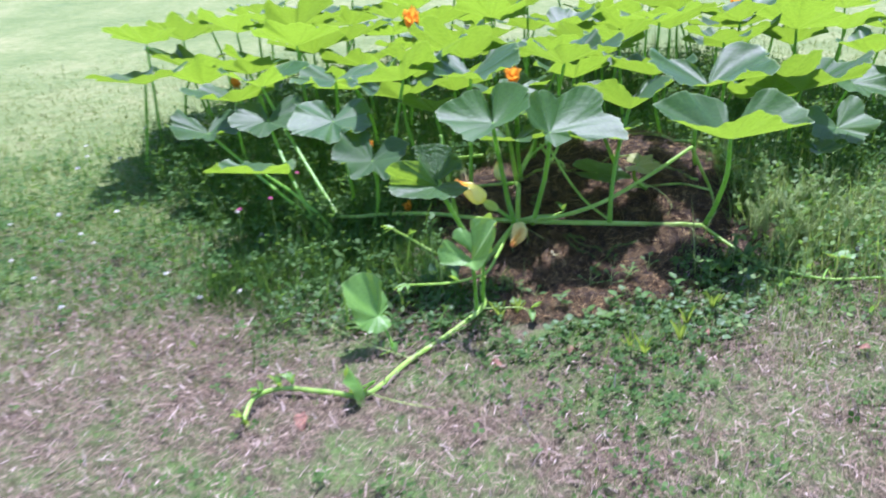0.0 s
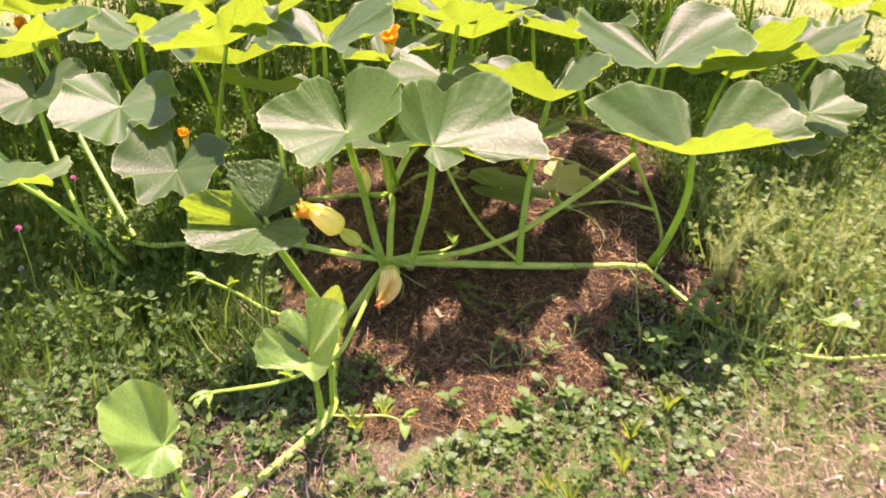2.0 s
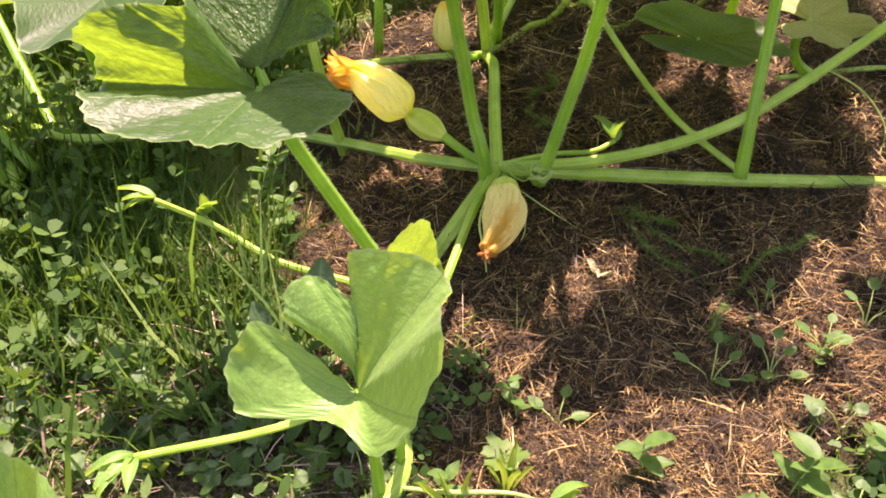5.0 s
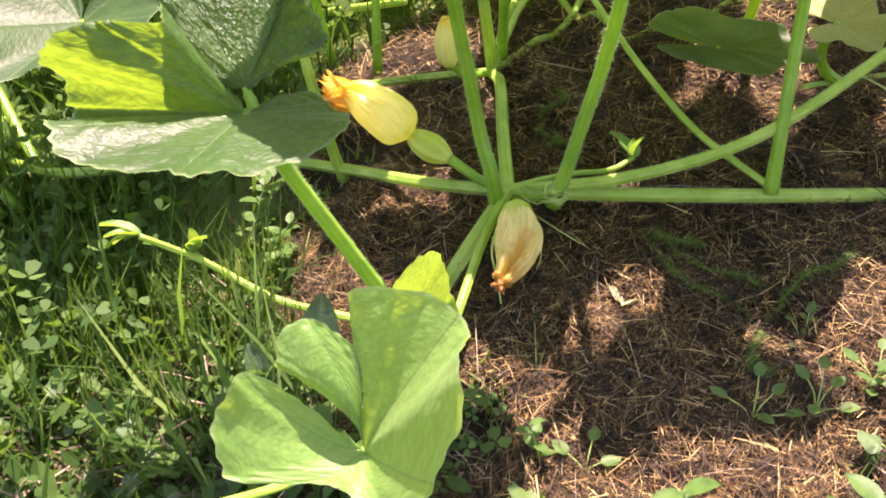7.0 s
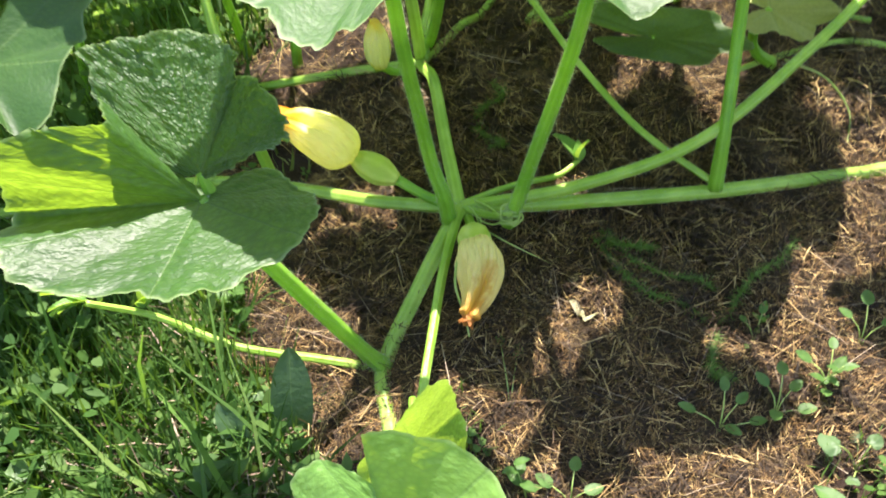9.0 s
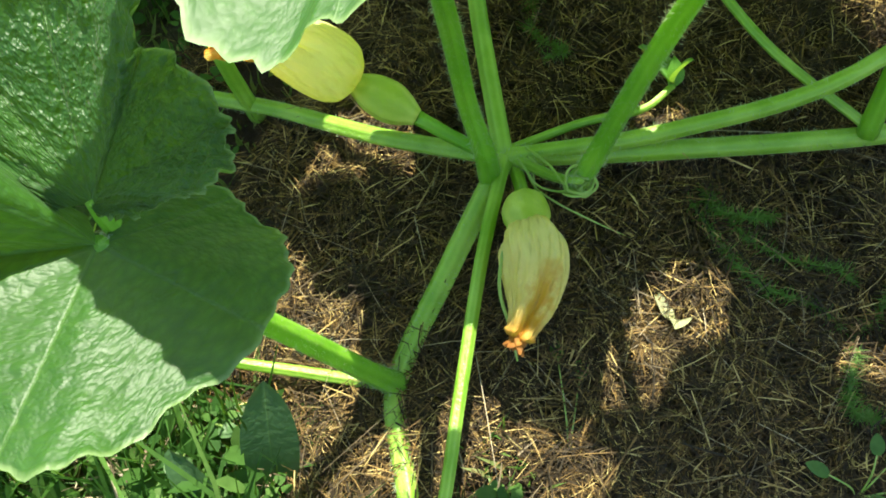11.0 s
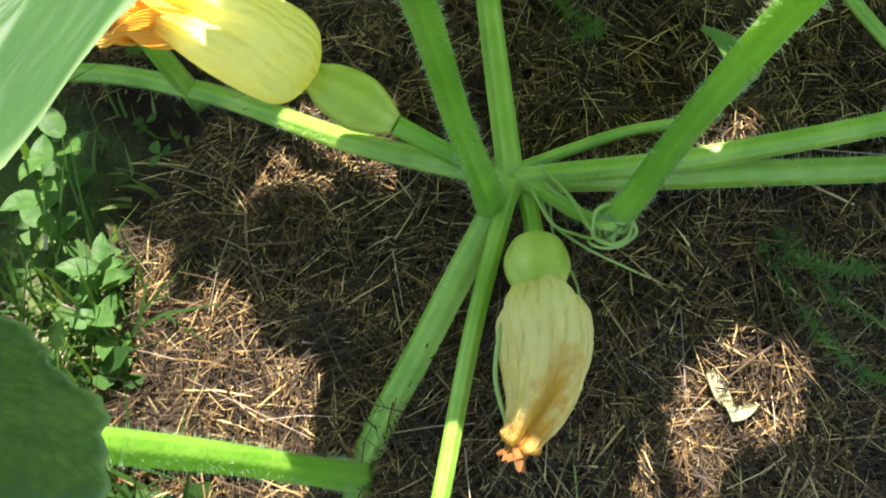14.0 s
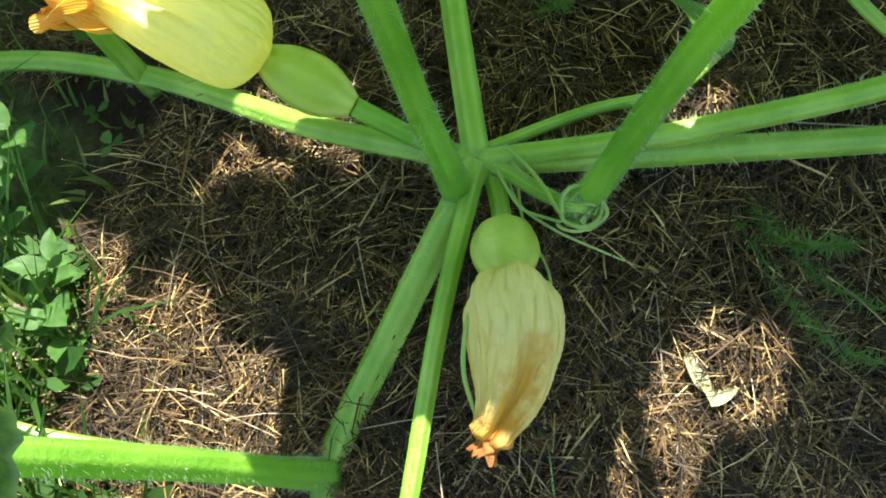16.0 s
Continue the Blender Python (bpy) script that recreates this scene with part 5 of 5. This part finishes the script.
def fern_weed(seed, height):
    """A weed with finely cut leaves on upright stems."""
    rr = np.random.default_rng(seed)
    t = thing("fine_leaved_weed", (0, 0, 0), "tall weed with finely cut leaves beside the heap, green lightened as if sunlit", "weed", "fine-leaved weeds")
    for k in range(5):
        a, h = 1.3 * k + rr.uniform(-0.4, 0.4), height * rr.uniform(0.6, 1.1)
        q = [(0, 0, -0.004), (0.10 * h * math.cos(a), 0.10 * h * math.sin(a), 0.5 * h), (0.35 * h * math.cos(a), 0.35 * h * math.sin(a), h)]
        tube("stem", q, (0.0013, 0.001, 0.0006), M_TENDRIL, t, n=12, segs=5)
        c = spline(q, 40)
        v, f = [], []
        for i in range(5, 40):
            for _ in range(7):
                d = rr.normal(0, 1, 3) * np.array([1, 1, 0.6])
                d /= np.linalg.norm(d)
                L = rr.uniform(0.010, 0.028) * (1.1 - 0.6 * i / 40)
                s2 = np.cross(d, (0.1, 0, 1)) * 0.0011
                b = len(v)
                v += [c[i] - s2 * 0.5, c[i] + s2 * 0.5, c[i] + d * L * 0.6 + s2, c[i] + d * L]
                f += [(b, b + 1, b + 2), (b, b + 2, b + 3)]
        ob = attach(mesh_object("leaflet_fringe", v, f, M_FERN, False), t)
        ob["kind"] = "stuff"
    return t


plant_out([fern_weed(50 + k, 0.17) for k in range(3)], [(1.10, 2.74), (1.18, 2.80), (1.05, 2.86), (1.24, 2.90), (1.14, 2.95), (1.30, 2.78), (1.02, 2.98), (1.22, 3.04), (1.36, 2.95), (1.10, 3.08), (1.33, 3.10), (0.99, 2.80)])

# dock plant by the fork
dock = thing("dock_plant", (-0.05, 2.69, float(ground_z(-0.05, 2.69))), "broad-leaved dock weed beside the heap", "weed")
for base, way, L, W in (((-0.045, 2.69, 0.015), (0.12, 0.25, 0.9), 0.135, 0.045), ((-0.07, 2.66, 0.012), (-0.5, -0.1, 0.5), 0.10, 0.05), ((-0.05, 2.64, 0.012), (0.2, -0.5, 0.5), 0.09, 0.04), ((-0.08, 2.67, 0.012), (-0.3, 0.4, 0.8), 0.10, 0.03)):
    v, f, uv = oval_leaf(base, way, (0, -1, 0.3), L, W, 0.12, 18, 1.3, 0.5)
    attach(mesh_object("leaf", v, f, M_DOCK, True, uv), dock)


def lobed_weed(x, y, R, seed):
    """A little rosette of cut, pale green leaves."""
    rr = np.random.default_rng(seed)
    t = thing("lobed_weed", (x, y, float(ground_z(x, y))), "small pale green weed with cut lobed leaves", "weed", "lobed weeds")
    for k in range(3):
        a = 2.1 * k + rr.uniform(-0.4, 0.4)
        d = np.array((math.cos(a), math.sin(a), 0.35))
        z = float(ground_z(x, y))
        v, f = [np.array((x, y, z + 0.02))], []
        sd = np.array((-math.sin(a), math.cos(a), 0.0))
        for j in range(22):
            b = -2.4 + 4.8 * j / 21
            r = R * (0.62 + 0.38 * abs(math.cos(2.5 * b)) - 0.16 * (j % 2)) * (0.55 + 0.45 * math.cos(b / 2))
            v.append(np.array((x, y, z + 0.02)) + d * (0.35 * R + r * math.cos(b)) + sd * r * math.sin(b) + np.array((0, 0, 0.10 * r * math.cos(3 * b))))
        f = [(0, j, j + 1) for j in range(1, 22)]
        attach(mesh_object("leaf", v, f, M_GRASS, True), t)


def feather(x, y, ways, seed):
    """A fine-leaved weed lying over the straw."""
    rr = np.random.default_rng(seed)
    t = thing("feathery_weed", (x, y, float(ground_z(x, y))), "fine feathery green weed trailing over the straw", "weed", "feathery weeds")
    for wx, wy in ways:
        q = [(x + wx * s + 0.012 * math.sin(7 * s + seed), y + wy * s + 0.012 * math.cos(5 * s), float(ground_z(x + wx * s, y + wy * s)) + 0.008 + 0.03 * s * (1.1 - s)) for s in np.linspace(0, 1, 6)]
        st = tube("stem", q, (0.0006, 0.0005, 0.0004), M_GRASS, t, n=24, segs=5)
        c = spline(q, 90)
        v, f = [], []
        for k in range(6, 90):
            for _ in range(5):
                d = rr.normal(0, 1, 3) * np.array([1, 1, 0.5])
                d /= np.linalg.norm(d)
                L = rr.uniform(0.006, 0.016)
                s2 = np.cross(d, (0, 0, 1)) * 0.0006
                i = len(v)
                v += [c[k] - s2, c[k] + s2, c[k] + d * L]
                f.append((i, i + 1, i + 2))
        ob = attach(mesh_object("leaflet_fringe", v, f, M_GRASS, False), t)
        ob["kind"] = "stuff"


for x, y, R in ((-0.085, 2.575, 0.030), (-0.20, 2.60, 0.022), (-0.34, 2.42, 0.026), (0.16, 2.50, 0.022), (0.42, 2.40, 0.026), (-0.13, 2.70, 0.02)):
    lobed_weed(x, y, R, int(100 * (x + 2) + 10 * y))
feather(0.44, 2.69, [(-0.10, 0.15), (0.14, 0.09), (-0.01, -0.06)], 1)
feather(0.36, 2.84, [(0.05, -0.03), (0.10, -0.10)], 2)
feather(0.27, 3.05, [(0.03, 0.05), (0.0, -0.05)], 3)


def tendril(parent, pts, r=0.0009, n=60):
    return tube("tendril", pts, (r, r, r * 0.6), M_TENDRIL, parent, n=n, segs=6)


def tangle(cx, cy, cz, R, loops, seed):
    """A loose ball of curls at a tendril's end."""
    rr = np.random.default_rng(seed)
    tilt, spin = rr.uniform(0, 3), rr.uniform(0, 3)
    out = []
    for k in range(loops * 9):
        a = 2 * math.pi * k / 9
        q = R * (0.65 + 0.35 * math.sin(1.7 * k / 9 + seed))
        e = math.sin(tilt + 0.23 * k)
        out.append((cx + q * math.cos(a) * math.cos(spin + 0.05 * k) + rr.normal(0, R * 0.07), cy + q * math.sin(a) * math.cos(e) + rr.normal(0, R * 0.07), cz + q * math.sin(a) * math.sin(e) + 0.5 * q * math.cos(a) * math.sin(spin + 0.09 * k)))
    return out


tendril(main_plant, [(0.215, 2.895, 0.165), (0.222, 2.872, 0.174), (0.226, 2.852, 0.182)] + tangle(0.241, 2.830, 0.186, 0.013, 4, 1), 0.0013, n=170)
tendril(main_plant, [(0.214, 2.888, 0.163), (0.224, 2.862, 0.168), (0.232, 2.848, 0.176)] + tangle(0.246, 2.827, 0.184, 0.010, 4, 4), 0.0014, n=170)
tendril(main_plant, [(0.205, 2.878, 0.170), (0.206, 2.862, 0.176), (0.212, 2.846, 0.172), (0.224, 2.838, 0.170)] + tangle(0.238, 2.826, 0.182, 0.010, 3, 7), 0.0010, n=130)
tube("shoot", [(0.200, 2.893, 0.158), (0.216, 2.876, 0.160), (0.227, 2.856, 0.168), (0.236, 2.840, 0.178), (0.243, 2.833, 0.184), (0.240, 2.828, 0.190), (0.233, 2.832, 0.188)], (0.0055, 0.005, 0.0042, 0.004, 0.0035, 0.003), M_STEM, main_plant, n=40, segs=12, hairs=500)
tendril(main_plant, [(0.212, 2.89, 0.165), (0.215, 2.865, 0.150), (0.232, 2.846, 0.142), (0.265, 2.832, 0.122), (0.30, 2.819, 0.102)])
tendril(main_plant, [(0.22, 2.89, 0.165), (0.218, 2.86, 0.135), (0.225, 2.825, 0.13), (0.222, 2.80, 0.12), (0.215, 2.785, 0.115)])
tendril(main_plant, [(0.176, 2.80, 0.165), (0.168, 2.785, 0.17), (0.160, 2.76, 0.16), (0.163, 2.735, 0.14), (0.165, 2.72, 0.118)], 0.0014)
tendril(main_plant, [(-0.281, 2.067, 0.02), (-0.22, 2.03, 0.02), (-0.15, 2.0, 0.018), (-0.095, 1.98, 0.02)], 0.0018)
tendril(main_plant, [(0.049, 2.464, 0.05), (0.10, 2.45, 0.055), (0.16, 2.44, 0.06), (0.20, 2.43, 0.05)], 0.0025)
tendril(main_plant, [(-0.17, 2.24, 0.02), (-0.24, 2.27, 0.03), (-0.32, 2.30, 0.05), (-0.42, 2.37, 0.07)], 0.0012)
tendril(main_plant, [(0.62, 2.93, 0.27), (0.70, 2.95, 0.22), (0.74, 2.94, 0.17), (0.72, 2.90, 0.15)], 0.0012)


def shoot_tip(x, y, z, way, seed):
    """Small unfolding leaves at a vine's end."""
    rr = np.random.default_rng(seed)
    for k in range(4):
        d = np.array(way) + rr.normal(0, 0.45, 3)
        v, f, uv = oval_leaf((x, y, z), d, (0.1, 0.2, 1), rr.uniform(0.025, 0.05), rr.uniform(0.012, 0.024), 0.3)
        attach(mesh_object("young_leaf", v, f, M_LEAF_YOUNG, True, uv), main_plant, "small furled leaf at the vine tip")


shoot_tip(-0.232, 2.82, 0.177, (-0.9, -0.1, 0.1), 1)
shoot_tip(-0.18, 2.835, 0.14, (0.1, -0.2, 1), 2)
shoot_tip(-0.173, 2.416, 0.167, (-0.8, -0.4, 0.0), 3)
shoot_tip(-0.03, 2.49, 0.13, (-0.3, -0.2, 0.8), 4)
shoot_tip(1.39, 2.50, 0.06, (0.9, 0, 0.3), 5)
shoot_tip(-0.60, 1.95, 0.03, (-0.3, -0.5, 0.3), 6)
shoot_tip(-0.57, 2.06, 0.04, (-0.2, -0.1, 0.7), 10)
shoot_tip(-0.49, 2.10, 0.035, (-0.5, 0.2, 0.6), 11)
shoot_tip(-0.214, 2.274, 0.02, (-0.8, 0.2, 0.5), 12)
shoot_tip(-0.53, 2.10, 0.03, (-0.3, 0.1, 0.8), 7)
shoot_tip(0.20, 2.43, 0.055, (0.8, 0, 0.4), 8)
shoot_tip(0.36, 2.93, 0.17, (0.3, 0.3, 0.8), 9)


def crumpled(x, y, size, mat, label, seed):
    rr = np.random.default_rng(seed)
    z = float(ground_z(x, y)) + 0.012
    v, f, uv = oval_leaf((0, 0, 0), (1, 0, 0.1), (0, 0, 1), size, size * 0.6, 0.4, 12)
    v = [q + np.array((0, 0, 0.006 * math.sin(160 * q[0] + 90 * q[1] + seed))) for q in v]
    ob = mesh_object("fallen_leaf", v, f, mat, True, uv)
    ob.matrix_basis = pose(x, y, z, rr.uniform(-15, 15), rr.uniform(-15, 15), rr.uniform(0, 360))
    tagged(ob, label, "leaf", "fallen leaves")


M_PALE = plain_material("leaf_pale_dry", (0.4, 0.42, 0.2), (0.6, 0.58, 0.36), 60, 0.6, (0.5, 0.5, 0.2))
M_RUST = plain_material("leaf_rust", (0.16, 0.08, 0.05), (0.30, 0.16, 0.10), 60, 0.7)
crumpled(0.303, 2.733, 0.034, M_PALE, "pale withered leaf lying on the straw", 1)
crumpled(0.298, 2.765, 0.024, M_PALE, "pale withered leaf lying on the straw", 2)
crumpled(0.688, 2.306, 0.04, M_RUST, "rust-brown dead leaf on the lawn", 3)
crumpled(0.058, 2.19, 0.045, M_RUST, "rust-brown dead leaf on the lawn", 4)
crumpled(0.32, 2.237, 0.05, M_RUST, "rust-brown dead leaf on the lawn", 5)
crumpled(1.122, 2.16, 0.04, M_RUST, "rust-brown dead leaf on the lawn", 6)
crumpled(-0.45, 1.98, 0.06, M_RUST, "rust-brown dead leaf on the lawn", 7)


def clover_head(mat, label, category):
    t = thing("clover_flower", (0, 0, 0), label, category, category + "s")
    rr = np.random.default_rng(3)
    v, f = [], []
    for k in range(60):
        d = rr.normal(0, 1, 3)
        d[2] = abs(d[2]) * 0.9 - 0.15
        d /= np.linalg.norm(d)
        s = np.cross(d, (0.3, 0.5, 0.8))
        s /= np.linalg.norm(s)
        i = len(v)
        v += [d * 0.003 + s * 0.001, d * 0.003 - s * 0.001, d * 0.0095 - s * 0.0014, d * 0.0095 + s * 0.0014]
        f.append((i, i + 1, i + 2, i + 3))
    attach(mesh_object("head", v, f, mat, False), t)
    attach(mesh_object("stem", *tube_data(spline([(0, 0, -0.30), (0.004, 0.003, -0.12), (0, 0, 0)], 8), (0.001, 0.001), 5)[:2], M_TENDRIL), t)
    return t


pink = clover_head(M_PINK, "pink clover flower on a tall stem", "pink clover")
pink.location = (-0.67, 2.95, 0.265)
copy_thing(pink, pose(-0.785, 2.95, 0.228, 0, 8, 40))
copy_thing(pink, pose(-0.62, 3.25, 0.25, 5, 0, 100))
white = clover_head(M_WHITE, "white clover flower in the grass", "white clover")
white.location = (-0.74, 2.62, 0.07)
rw = np.random.default_rng(21)
for _ in range(46):
    if rw.random() < 0.7:
        x, y = rw.uniform(-1.9, -0.6), rw.uniform(2.6, 4.6)
    else:
        x, y = rw.uniform(1.3, 2.2), rw.uniform(2.7, 4.2)
    copy_thing(white, pose(x, y, float(ground_z(x, y)) + rw.uniform(0.04, 0.10), rw.uniform(-15, 15), rw.uniform(-15, 15), rw.uniform(0, 360)))
